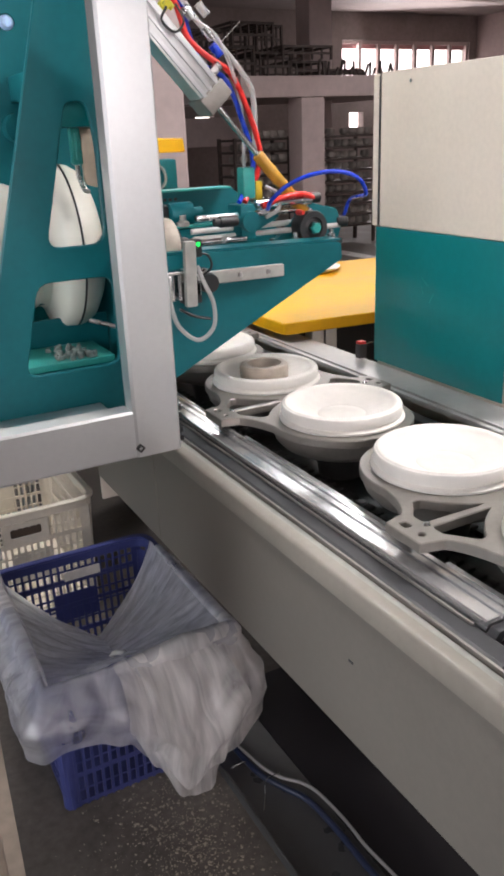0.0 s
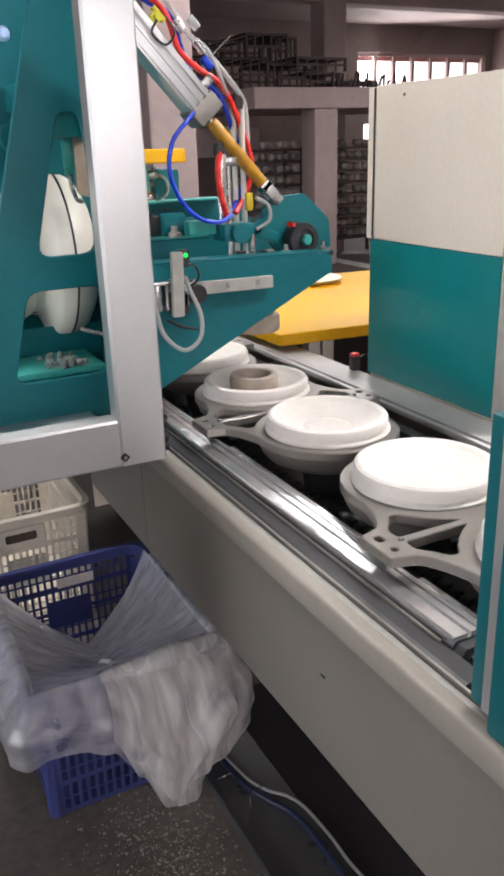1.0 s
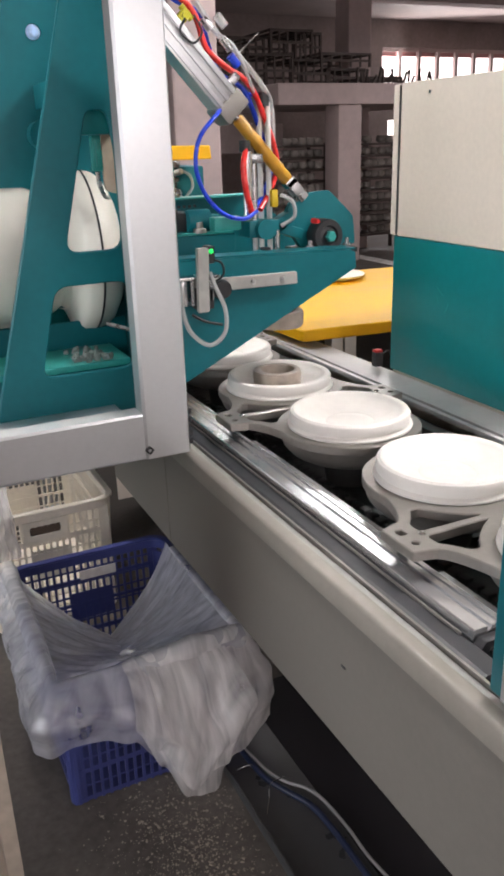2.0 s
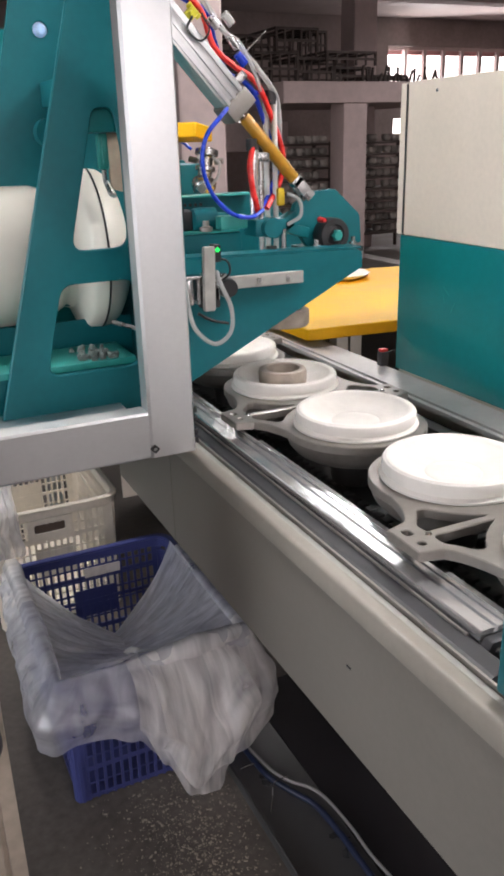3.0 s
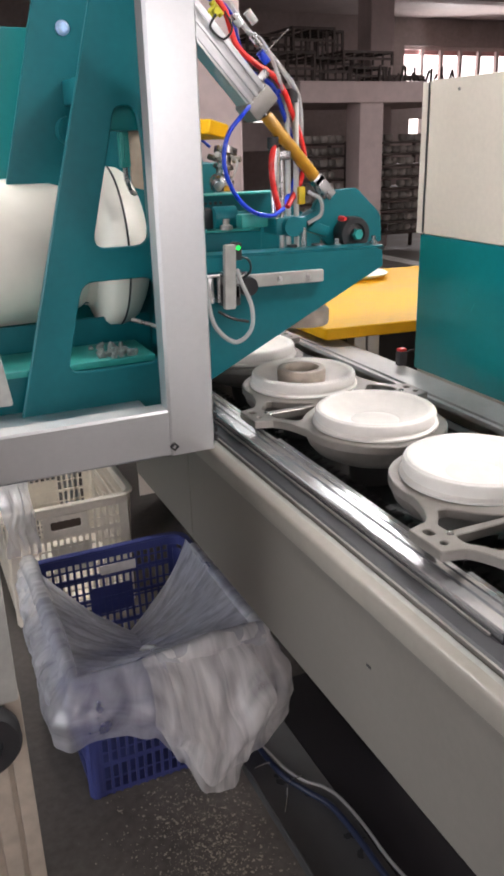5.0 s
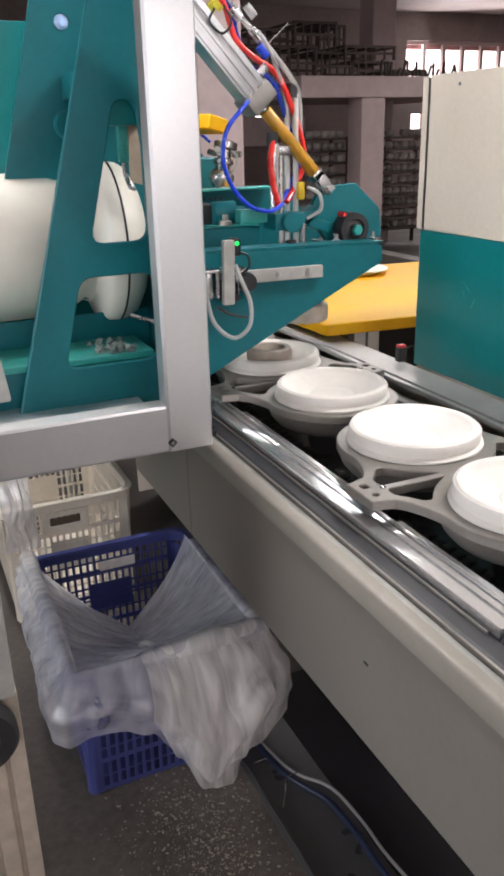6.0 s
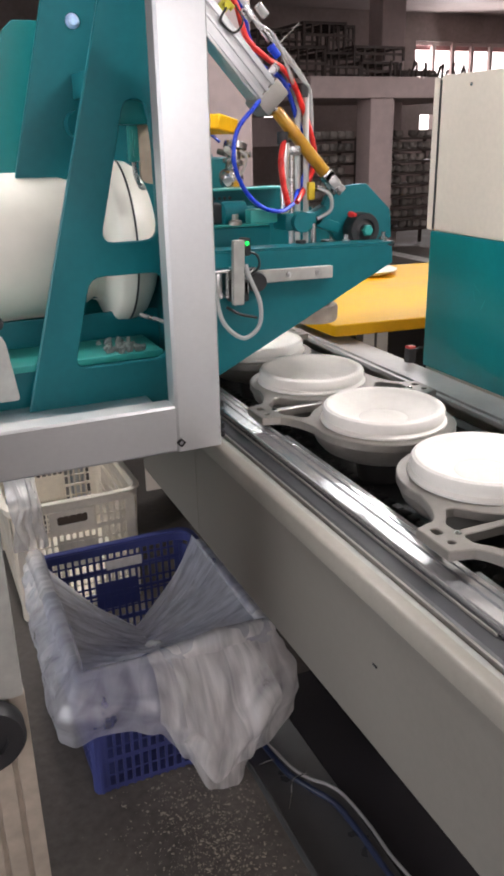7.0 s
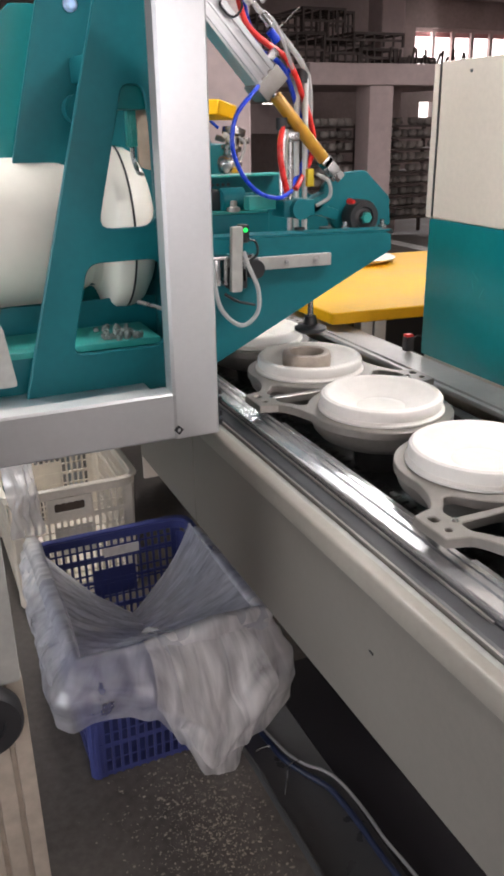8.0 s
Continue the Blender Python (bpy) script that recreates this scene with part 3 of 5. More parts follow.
part("bolt", lathe([(0.0045, -0.003), (0.0045, -0.001), (0.0085, -0.003), (0.0095, 0.003)], (0.430, 1.329, 0.966), "y", 4), BLACK, mach, "black square T-nut", smooth=0)
part("rail_bracket", box(-0.3, 0.45, 1.375, 1.66, 0.952, 0.972, 0.002), ALU, mach)

af = [(0.180, 0.90), (0.410, 1.737), (0.490, 2.03), (0.56, 2.03), (0.56, 0.90)]
up_hole = rounded([(0.378, 1.303), (0.498, 1.303), (0.498, 1.50), (0.486, 1.57), (0.446, 1.57)], 0.03)
low_hole = rounded([(0.303, 1.052), (0.505, 1.052), (0.505, 1.237), (0.350, 1.237)], 0.028)
part("frame_plate", prism(af, "y", 1.62, 1.635, [up_hole, low_hole], 0.0022), TEAL, mach, "teal A-shaped side plate with rounded windows", smooth=20)
hole_c = [(0.414 + 0.016 * math.cos(a), 1.732 + 0.016 * math.sin(a)) for a in np.linspace(0, 2 * math.pi, 20, endpoint=False)]
part("frame_plate", prism([(0.19, 1.15), (0.265, 1.446), (0.352, 1.768), (0.44, 2.1), (0.62, 2.1), (0.62, 1.15)], "y", 1.86, 1.875, [hole_c], 0.0012), TEAL, mach, smooth=20)
# same teal as the other plates, coloured lighter to look brightly lit
part("frame_plate", prism([(0.12, 1.05), (0.31, 1.745), (0.335, 1.768), (0.62, 1.768), (0.62, 1.05)], "y", 2.16, 2.175, bevel=0.0012), TEAL_LIT, mach, "teal rear side plate, coloured lighter as if lit", smooth=20)
part("hole_plug", lathe([(0, -0.006), (0.009, -0.005), (0.013, 0.0), (0.0155, 0.004), (0.0155, 0.012)], (0.414, 1.858, 1.732), "y", 24), material("pale_blue_plug", (0.42, 0.58, 0.86), 0.25, grain=(80, 0.1), stain=(45, 0.5)), mach, "pale blue plug in the plate hole")
part("skirt_plate", box(-0.75, 0.555, 1.842, 1.852, 0.93, 1.118, 0.003), TEAL, mach)
part("rear_guard", box(0.560, 0.575, 1.67, 2.6, 0.955, 1.235, 0.003), TEAL, mach)
part("boss", lathe([(0, 0), (0.03, 0), (0.03, 0.04), (0, 0.04)], (0.405, 1.82, 1.53), "y", 24), TEAL, mach)
part("cross_tube", box(0.40, 0.52, 1.635, 1.86, 1.58, 1.63, 0.004), TEAL, mach)
drum = [(0, -0.9), (0.165, -0.9), (0.168, -0.85), (0.163, 0.0), (0.161, 0.205), (0.155, 0.225), (0.140, 0.243), (0.130, 0.262), (0.136, 0.280), (0.158, 0.293), (0.180, 0.302), (0.188, 0.311), (0.190, 0.336), (0.1885, 0.3375), (0.1885, 0.340), (0.190, 0.3415), (0.187, 0.358), (0.174, 0.380), (0.145, 0.398), (0.09, 0.407), (0.06, 0.408), (0.06, 0.43), (0, 0.43)]
part("drum", lathe(drum, (0.145, 1.915, 1.272), "x", 64), DRUM, mach, "glossy cream drum with a flared end")
part("drum_seam", lathe([(0.1892, 0.3363), (0.1910, 0.3363), (0.1910, 0.3408), (0.1892, 0.3408)], (0.145, 1.915, 1.272), "x", 64, True), BLACK, mach)
part("shaft", rod((0.55, 1.915, 1.272), (0.66, 1.915, 1.272), 0.03), STEEL, mach)
part("bearing", box(0.585, 0.645, 1.84, 1.99, 1.06, 1.36, 0.008), TEAL, mach)
part("lintel_block", box(0.425, 0.520, 1.640, 1.70, 1.525, 1.60, 0.004), TEAL_LIT, mach, "teal block behind the plate")
part("clamp", joined(box(0.468, 0.488, 1.68, 1.70, 1.455, 1.524, 0.003), box(0.474, 0.482, 1.672, 1.679, 1.465, 1.515, 0.001)), TEAL_LIGHT, mach)
part("clamp_arm", tube([(0.478, 1.69, 1.455), (0.482, 1.70, 1.43), (0.494, 1.71, 1.405), (0.505, 1.72, 1.40)], 0.005, 8), STEEL, mach)
part("backing_board", prism(rounded([(0.494, 1.415), (0.53, 1.405), (0.54, 1.53), (0.494, 1.53)], 0.012), "y", 1.70, 1.71), material("tan_board", (0.42, 0.33, 0.25), 0.7), mach)
part("rear_wall", box(-0.75, 0.0, 2.30, 2.32, 1.05, 1.45, 0.003), TEAL, mach)
part("bracket", prism(rounded([(0.135, 1.02), (0.178, 1.02), (0.163, 1.14), (0.145, 1.165), (0.125, 1.165)], 0.008), "y", 1.56, 1.57, bevel=0.001), GREYBOX, mach, "small grey bracket plate")
part("knob", lathe([(0, -0.02), (0.011, -0.018), (0.013, -0.006), (0.009, 0), (0.009, 0.02)], (0.150, 1.555, 1.178), "y", 20), BLACK, mach)
part("tie_rod", rod((0.47, 1.70, 1.135), (0.53, 1.66, 1.115), 0.005, 8), STEEL, mach)
for i in range(44):
    x, y = 0.425 + random.gauss(0.0, 0.026), 1.70 + random.uniform(-0.05, 0.05)
    r = random.uniform(0.003, 0.0085)
    lift = 0.006 * max(0.0, 1 - abs(x - 0.43) / 0.03)
    bm = bmesh.new()
    bmesh.ops.create_icosphere(bm, subdivisions=2, radius=r, matrix=pose(x, y, 1.0665 + r * 0.5, random.uniform(0, 180), random.uniform(0, 180), 0) @ Matrix.Diagonal((1, random.uniform(0.5, 1.6), 0.8, 1)))
    for v in bm.verts:
        v.co += Vector((0.5, 0.5, 1)) * 0.004 * noise.noise(v.co * 170)
        v.co.z = max(1.0662, v.co.z + lift * (v.co.z > 1.069))
    thing("clay_crumb", (x, y, 1.066), "grey-green crumb of dried clay on the machine ledge", "clay crumb", bm, CRUMB, "clay crumbs", smooth=0)

# ---- clay feeder: teal beam with a swinging tool ----
feed = thing("clay_feeder", (0.7, 1.6, 0.9), "teal clay feeder beam with cylinder, hoses and swinging tool", "machine")
beam = [(0.50, 1.2965), (0.925, 1.2865), (0.938, 1.280), (0.940, 1.249), (0.555, 1.061), (0.50, 1.035)]
part("front_plate", prism(beam, "y", 1.42, 1.434, bevel=0.001), TEAL, feed, "teal tapered front plate", smooth=0)
part("front_lip", prism([(0.50, 1.2970), (0.935, 1.2870), (0.935, 1.2905), (0.50, 1.3005)], "y", 1.4195, 1.47), TEAL, feed, smooth=0)
part("rear_plate", prism([(0.60, 1.385), (0.86, 1.384), (0.98, 1.30), (0.98, 1.25), (0.70, 1.08), (0.60, 1.08)], "y", 1.76, 1.774, bevel=0.001), TEAL, feed, smooth=0)
part("rear_lip", box(0.60, 0.84, 1.72, 1.775, 1.386, 1.390), TEAL_LIGHT, feed, smooth=0)
part("shelf_plate", prism([(0.54, 1.320), (0.745, 1.318), (0.745, 1.285), (0.70, 1.245), (0.54, 1.235)], "y", 1.60, 1.612, bevel=0.001), TEAL, feed, smooth=0)
part("shelf_lip", box(0.54, 0.74, 1.598, 1.63, 1.3205, 1.3245), TEAL_LIGHT, feed, smooth=0)
part("bed_plate", box(0.549, 0.70, 1.4345, 1.76, 1.20, 1.215), TEAL, feed, smooth=0)
part("root_block", box(0.515, 0.548, 1.4345, 1.62, 1.05, 1.285, 0.004), TEAL, feed)
part("valve_block", joined(box(0.575, 0.66, 1.63, 1.70, 1.325, 1.365, 0.004), box(0.60, 0.625, 1.625, 1.66, 1.34, 1.375, 0.003)), BLACK, feed, "black valve block")
for i in range(5):
    part("vent_hole", lathe([(0, -0.002), (0.0035, -0.002), (0.0035, 0.002)], (0.665 + i * 0.013, 1.759, 1.368), "y", 8), BLACK, feed)
part("grease_cup", lathe([(0, 0), (0.014, 0), (0.014, 0.008), (0.007, 0.011), (0.007, 0.022), (0, 0.022)], (0.665, 1.605, 1.324), seg=20), CAST, feed)
part("rear_motor", lathe([(0, 0), (0.022, 0), (0.024, 0.005), (0.024, 0.05), (0.012, 0.055), (0.012, 0.075), (0, 0.075)], (0.645, 1.63, 1.347), "x", 24), TEAL, feed)
# slotted strip with two bolts
part("strip", prism(rounded([(0.560, 1.234), (0.792, 1.231), (0.792, 1.255), (0.560, 1.2585)], 0.002), "y", 1.408, 1.4195, bevel=0.001), GREYBOX, feed, "light grey bolted strip", smooth=0)
for x in (0.693, 0.757):
    part("bolt", lathe([(0, -0.003), (0.0028, -0.003), (0.0028, 0), (0.0055, 0), (0.006, 0.004)], (x, 1.406, 1.2445 - (x - 0.693) * 0.01), "y", 12), STEEL, feed)
# sensor bracket
part("sensor_bracket", prism(rounded([(0.561, 1.203), (0.583, 1.203), (0.5865, 1.322), (0.5645, 1.322)], 0.004), "y", 1.372, 1.384, bevel=0.001), GREYBOX, feed, "grey upright sensor bracket")
part("sensor", box(0.585, 0.600, 1.375, 1.40, 1.292, 1.324, 0.003), BLACK, feed)
part("indicator", lathe([(0, -0.004), (0.003, -0.003), (0.0042, 0), (0.0042, 0.006)], (0.592, 1.374, 1.315), "y", 14), GREEN_LED, feed, "lit green indicator")
part("plate_clamp", joined(box(0.528, 0.615, 1.388, 1.418, 1.262, 1.268, 0.001), box(0.535, 0.545, 1.386, 1.418, 1.215, 1.262, 0.001), box(0.553, 0.559, 1.388, 1.418, 1.215, 1.262), box(0.592, 0.599, 1.388, 1.418, 1.22, 1.262)), STEEL, feed)
part("regulator", joined(box(0.565, 0.600, 1.388, 1.418, 1.205, 1.245, 0.003), lathe([(0, 0), (0.017, 0), (0.019, 0.006), (0.019, 0.022), (0, 0.024)], (0.622, 1.392, 1.238), "y", 22)), BLACK, feed, "black regulator knob")
part("clear_tube", tube([(0.527, 1.375, 1.262), (0.523, 1.362, 1.225), (0.535, 1.358, 1.175), (0.573, 1.358, 1.143), (0.607, 1.360, 1.162), (0.612, 1.365, 1.205), (0.597, 1.375, 1.25), (0.592, 1.385, 1.275)], 0.0042), CLEAR_HOSE, feed, "looped clear air tube")
part("cable", tube([(0.592, 1.378, 1.30), (0.612, 1.375, 1.292), (0.617, 1.378, 1.27), (0.60, 1.384, 1.255)], 0.0022, 6), BLACK, feed)
part("cable", tube([(0.55, 1.38, 1.20), (0.575, 1.375, 1.185), (0.615, 1.39, 1.172)], 0.003, 6), BLACK, feed)
# bearing at the beam's end
WX, WY, WZ = 0.904, 1.485, 1.311
part("bearing_foot", box(0.845, 0.962, 1.45, 1.56, 1.276, 1.287, 0.002), BLACK, feed)
part("bearing", lathe([(0, -0.02), (0.011, -0.02), (0.013, -0.012), (0.020, -0.010), (0.022, -0.014), (0.033, -0.014), (0.035, -0.010), (0.035, 0.02), (0, 0.02)], (WX, WY, WZ), "y", 36), BLACK, feed, "dark round pivot bearing")
part("hub", lathe([(0, -0.027), (0.010, -0.027), (0.012, -0.024), (0.012, -0.008)], (WX, WY, WZ), "y", 6), TEAL_LIGHT, feed, "teal hub nut")
for x in (0.86, 0.95):
    part("nut", joined(lathe([(0, 0.018), (0.005, 0.018), (0.005, 0.008), (0.009, 0.008), (0.009, 0)], (x, 1.475, 1.287), seg=6)), STEEL, feed)
part("grease_nipple", lathe([(0, -0.012), (0.004, -0.012), (0.006, 0.0), (0.006, 0.01)], (WX - 0.032, WY - 0.012, WZ + 0.033), "y", 10), RED_CAP, feed, "red grease cap")
CAM_P = (WX, 1.52, WZ)
cam_poly = rounded([(0.818, 1.345), (0.832, 1.378), (0.864, 1.398), (0.928, 1.402), (0.990, 1.346), (0.996, 1.285), (0.86, 1.285)], 0.008)
cam_plate = part("lever_plate", prism(cam_poly, "y", 1.513, 1.527, bevel=0.0012), TEAL, feed, "teal lever plate", CAM_P, smooth=20)
part("lever_arm", bar((0.835, 1.52, 1.35), (0.775, 1.52, 1.322), 0.03, 0.03, (0, 1, 0), 0.004), TEAL, feed)
# pneumatic cylinder down the slope
C0, C1 = Vector((0.545, 1.50, 1.728)), Vector((0.688, 1.50, 1.572))
CD = (C1 - C0).normalized()
CN = Vector((-CD.z, 0, CD.x))         # up and to the right of the axis
if CN.z < 0:
    CN = -CN
part("cylinder_body", joined(bar(C0, C1, 0.052, 0.052, (0, 1, 0), 0.004)), ALU, feed, "ribbed aluminium air cylinder")
for o in (-0.017, 0.0, 0.017):
    part("rib", bar(C0 + CN * o + Vector((0, -0.0275, 0)), C1 + CN * o + Vector((0, -0.0275, 0)), 0.008, 0.005, (0, 1, 0), 0.001), ALU, feed)
part("end_cap", bar(C1 - CD * 0.012, C1 + CD * 0.026, 0.062, 0.062, (0, 1, 0), 0.007), CAST, feed, "grey cylinder end cap")
part("end_cap", bar(C0 - CD * 0.03, C0 + CD * 0.004, 0.062, 0.062, (0, 1, 0), 0.007), CAST, feed)
part("mount", box(0.50, 0.545, 1.47, 1.53, 1.72, 1.80, 0.004), TEAL, feed)
part("mount_arm", box(0.478, 0.522, 1.44, 1.49, 1.30, 1.85, 0.004), TEAL, feed)
# piston rod with its ochre sleeve slides along the axis
R0 = C1 + CD * 0.036
rod_part = part("piston_rod", rod(R0 - CD * 0.19, R0 + CD * 0.03, 0.006), CHROME, feed, "", R0)
part("sleeve", lathe([(0, 0), (0.010, 0), (0.0125, 0.004), (0.0125, 0.162), (0.010, 0.166), (0, 0.166)], (0, 0, 0), seg=20), OCHRE, rod_part, "ochre yellow rod sleeve", (0, 0, 0)).matrix_basis = CD.to_track_quat("Z", "Y").to_matrix().to_4x4()
ce = R0 + CD * 0.163
part("clevis", joined(bar(ce + Vector((0, -0.010, 0)), ce + CD * 0.050 + Vector((0, -0.010, 0)), 0.006, 0.022, CN, 0.001), bar(ce + Vector((0, 0.010, 0)), ce + CD * 0.050 + Vector((0, 0.010, 0)), 0.006, 0.022, CN, 0.001), bar(ce - CD * 0.004, ce + CD * 0.012, 0.026, 0.024, CN, 0.002), rod(ce + CD * 0.04 + Vector((0, -0.017, 0)), ce + CD * 0.04 + Vector((0, 0.017, 0)), 0.005, 10)), STEEL, rod_part, "steel clevis")
# fittings and hoses on the cylinder
f0 = C0 + CN * 0.032 + CD * 0.05
part("fitting", joined(bar(f0, f0 + CN * 0.022, 0.018, 0.018, (0, 1, 0), 0.003), rod(f0 + CN * 0.01 + Vector((0, -0.02, 0)), f0 + CN * 0.01 + Vector((0, 0.02, 0)), 0.006, 10), rod(f0 + CN * 0.02 - CD * 0.015, f0 + CN * 0.02 + CD * 0.015, 0.006, 10)), material("yellow_green_fitting", (0.55, 0.5, 0.03), 0.4), feed, "yellow air fitting")
part("fitting", joined(bar(C1 + CN * 0.03 - CD * 0.02, C1 + CN * 0.055 - CD * 0.02, 0.016, 0.016, (0, 1, 0), 0.003)), STEEL, feed)
part("tie_wire", rod(C1 + CN * 0.055 - CD * 0.045, C1 + CN * 0.055 - CD * 0.045 + Vector((0.065, 0, 0.055)), 0.0014, 6), STEEL, feed)
part("cable_loop", tube([f0 + CN * 0.0 + Vector((0, -0.03, 0)), f0 + Vector((-0.012, -0.034, -0.022)), f0 + Vector((0.012, -0.034, -0.04)), f0 + Vector((0.03, -0.034, -0.022)), f0 + Vector((0.018, -0.03, 0.006))], 0.0022, 6), BLACK, feed)


def sloped(points, dy=0.0):
    """Points given along and above the cylinder's axis."""
    return [C0 + CD * a + CN * b + Vector((0, dy, 0)) for a, b in points]


part("red_hose", tube(sloped([(-0.06, 0.075), (0.0, 0.062), (0.06, 0.068), (0.12, 0.045), (0.17, 0.052), (0.215, 0.066), (0.265, 0.058)], 0.012) + [Vector((0.812, 1.53, 1.475)), Vector((0.804, 1.53, 1.42)), Vector((0.758, 1.50, 1.372))], 0.0056), RED_HOSE, feed, "red air hose")
part("blue_hose", tube(sloped([(-0.06, 0.07), (0.01, 0.055), (0.07, 0.078), (0.12, 0.055), (0.17, 0.038), (0.215, 0.054), (0.255, 0.048)], 0.022) + [Vector((0.798, 1.535, 1.46)), Vector((0.788, 1.535, 1.41)), Vector((0.745, 1.50, 1.372))], 0.0050), BLUE_HOSE, feed, "blue air hose")
part("guide_tube", tube(sloped([(-0.05, 0.08), (0.05, 0.082), (0.12, 0.078), (0.17, 0.085)], 0.01) + [Vector((0.780, 1.51, 1.596)), Vector((0.808, 1.54, 1.560)), Vector((0.812, 1.545, 1.50)), Vector((0.806, 1.545, 1.44))], 0.0055), CLEAR_HOSE, feed, "clear plastic conduit")
part("clear_tube", tube(sloped([(-0.05, 0.06), (0.04, 0.075), (0.10, 0.065), (0.15, 0.078)], -0.015) + [Vector((0.745, 1.50, 1.605)), Vector((0.782, 1.545, 1.55)), Vector((0.786, 1.548, 1.48)), Vector((0.782, 1.545, 1.42))], 0.0035), CLEAR_HOSE, feed)
for a, b, mat in ((0.085, 0.060, STEEL), (0.135, 0.066, STEEL), (0.165, 0.058, BLUE_HOSE), (0.10, 0.085, CLEAR_HOSE)):
    p = sloped([(a, b)], -0.022)[0]
    part("coupling", rod(p - CD * 0.012, p + CD * 0.012, 0.008, 10), mat, feed)
part("fitting", joined(box(0.785, 0.80, 1.50, 1.52, 1.375, 1.41, 0.003)), material("yellow_tag", (0.7, 0.5, 0.02), 0.5), feed)
part("clear_tube", tube([(0.80, 1.49, 1.40), (0.825, 1.485, 1.385), (0.828, 1.485, 1.355), (0.80, 1.49, 1.338)], 0.004), CLEAR_HOSE, feed)

# swinging tool; it turns about its own pivot
TP = Vector((0.757, 1.50, 1.335))
tool = part("swing_tool", joined(box(0.725, 0.795, 1.485, 1.545, 1.318, 1.352, 0.005), lathe([(0, -0.03), (0.02, -0.03), (0.02, 0.03), (0, 0.03)], TP, "y", 24)), TEAL, feed, "teal swinging tool head", TP)
for x, y, z in ((0.745, 1.50, 1.470), (0.772, 1.525, 1.575), (0.786, 1.515, 1.575)):
    part("guide_rod", rod((x, y, 1.225), (x, y, z), 0.0058), STEEL if z < 1.5 else PALE_ROD, tool)
part("rod_yoke", box(0.735, 0.762, 1.49, 1.52, 1.462, 1.480, 0.003), STEEL, tool)
part("rod_cap", rod((0.780, 1.52, 1.568), (0.780, 1.52, 1.594), 0.013), BLACK, tool, "black rod cap")
part("air_barrel", joined(rod((0.725, 1.49, 1.355), (0.725, 1.49, 1.465), 0.009), rod((0.725, 1.49, 1.46), (0.725, 1.49, 1.485), 0.011)), CHROME, tool)
part("barrel_cap", rod((0.722, 1.49, 1.484), (0.722, 1.49, 1.506), 0.011), BLACK, tool)
part("arm_link", bar((0.795, 1.52, 1.335), (0.86, 1.52, 1.315), 0.022, 0.03, (0, 1, 0), 0.003), TEAL, tool)
part("red_hose", tube([(0.722, 1.485, 1.49), (0.712, 1.478, 1.455), (0.716, 1.476, 1.41), (0.730, 1.48, 1.365)], 0.006), RED_HOSE, tool)
LOOP_A, LOOP_B = Vector((0.735, 1.47, 1.372)), Vector((0.778, 1.525, 1.590))
loop_part = part("hose_loop", tube([(0.735, 1.47, 1.372), (0.700, 1.455, 1.361), (0.655, 1.448, 1.372), (0.618, 1.446, 1.408), (0.599, 1.445, 1.460), (0.608, 1.445, 1.510), (0.640, 1.448, 1.545), (0.690, 1.50, 1.572), (0.735, 1.54, 1.590), (0.778, 1.525, 1.590)], 0.0042), BLUE_HOSE, tool, "looped blue air hose", LOOP_A)
part("side_block", box(0.655, 0.715, 1.50, 1.53, 1.335, 1.362, 0.004), TEAL_LIGHT, tool)
SP = Vector((0.79, 1.49, 1.19))
spindle = part("spindle", rod((0.79, 1.49, 1.172), (0.79, 1.49, 1.33), 0.006), STEEL, tool, "", SP)
part("sucker", lathe([(0, 1.166), (0.028, 1.166), (0.034, 1.170), (0.034, 1.176), (0.016, 1.182), (0.012, 1.20), (0, 1.20)], (0.79, 1.49, 0), seg=28), BLACK, spindle, "black suction disc")
plunger = part("plunger", joined(rod((0.752, 1.47, 1.262), (0.752, 1.47, 1.30), 0.011), rod((0.752, 1.47, 1.25), (0.752, 1.47, 1.262), 0.008)), BLACK, tool)

# ---- cabinet beyond the conveyor ----
cab = thing("machine_cabinet", (1.5, 1.4, 0), "cream and teal sheet-metal machine cabinet beside the conveyor", "cabinet")
part("body", box(1.176, 1.95, 1.165, 1.608, 0.0, 1.614, 0.006), CREAM, cab)
part("upper_panel", box(1.1685, 1.1755, 1.170, 1.598, 1.283, 1.617, 0.003), CREAM, cab, "cream painted upper panel")
part("lower_panel", box(1.1685, 1.1755, 1.170, 1.610, 0.952, 1.281, 0.003), TEAL_LIT, cab, "teal painted lower panel")
part("corner_post", box(1.167, 1.1755, 1.6035, 1.625, 1.283, 1.614, 0.003), CREAM, cab)
part("edge_gap", box(1.1670, 1.1686, 1.5985, 1.6030, 1.286, 1.612), STRIP, cab, smooth=0)
for y, z, dy, dz in ((1.415, 1.165, 0.022, 0.016), (1.395, 1.150, 0.012, -0.022), (1.430, 1.145, 0.006, 0.018)):
    part("scratch", bar((1.1683, y, z), (1.1683, y + dy, z + dz), 0.0008, 0.0014), TEAL_LIGHT, cab, smooth=0)
part("screw", lathe([(0, -0.002), (0.0035, -0.0015), (0.004, 0)], (1.168, 1.494, 1.593), "x", 12), STEEL, cab)
part("end_strip", box(1.165, 1.1755, 1.09, 1.166, 0.955, 1.617, 0.003), GREYBOX, cab, "light grey end strip")

# ---- housing over the near end of the conveyor ----
hs = thing("machine_housing", (0.85, 0.2, 0), "teal and cream machine housing over the conveyor end", "machine")
part("side_plate", box(0.518, 0.530, -0.30, 0.478, 0.9375, 1.262, 0.003), TEAL, hs, "teal lower side plate")
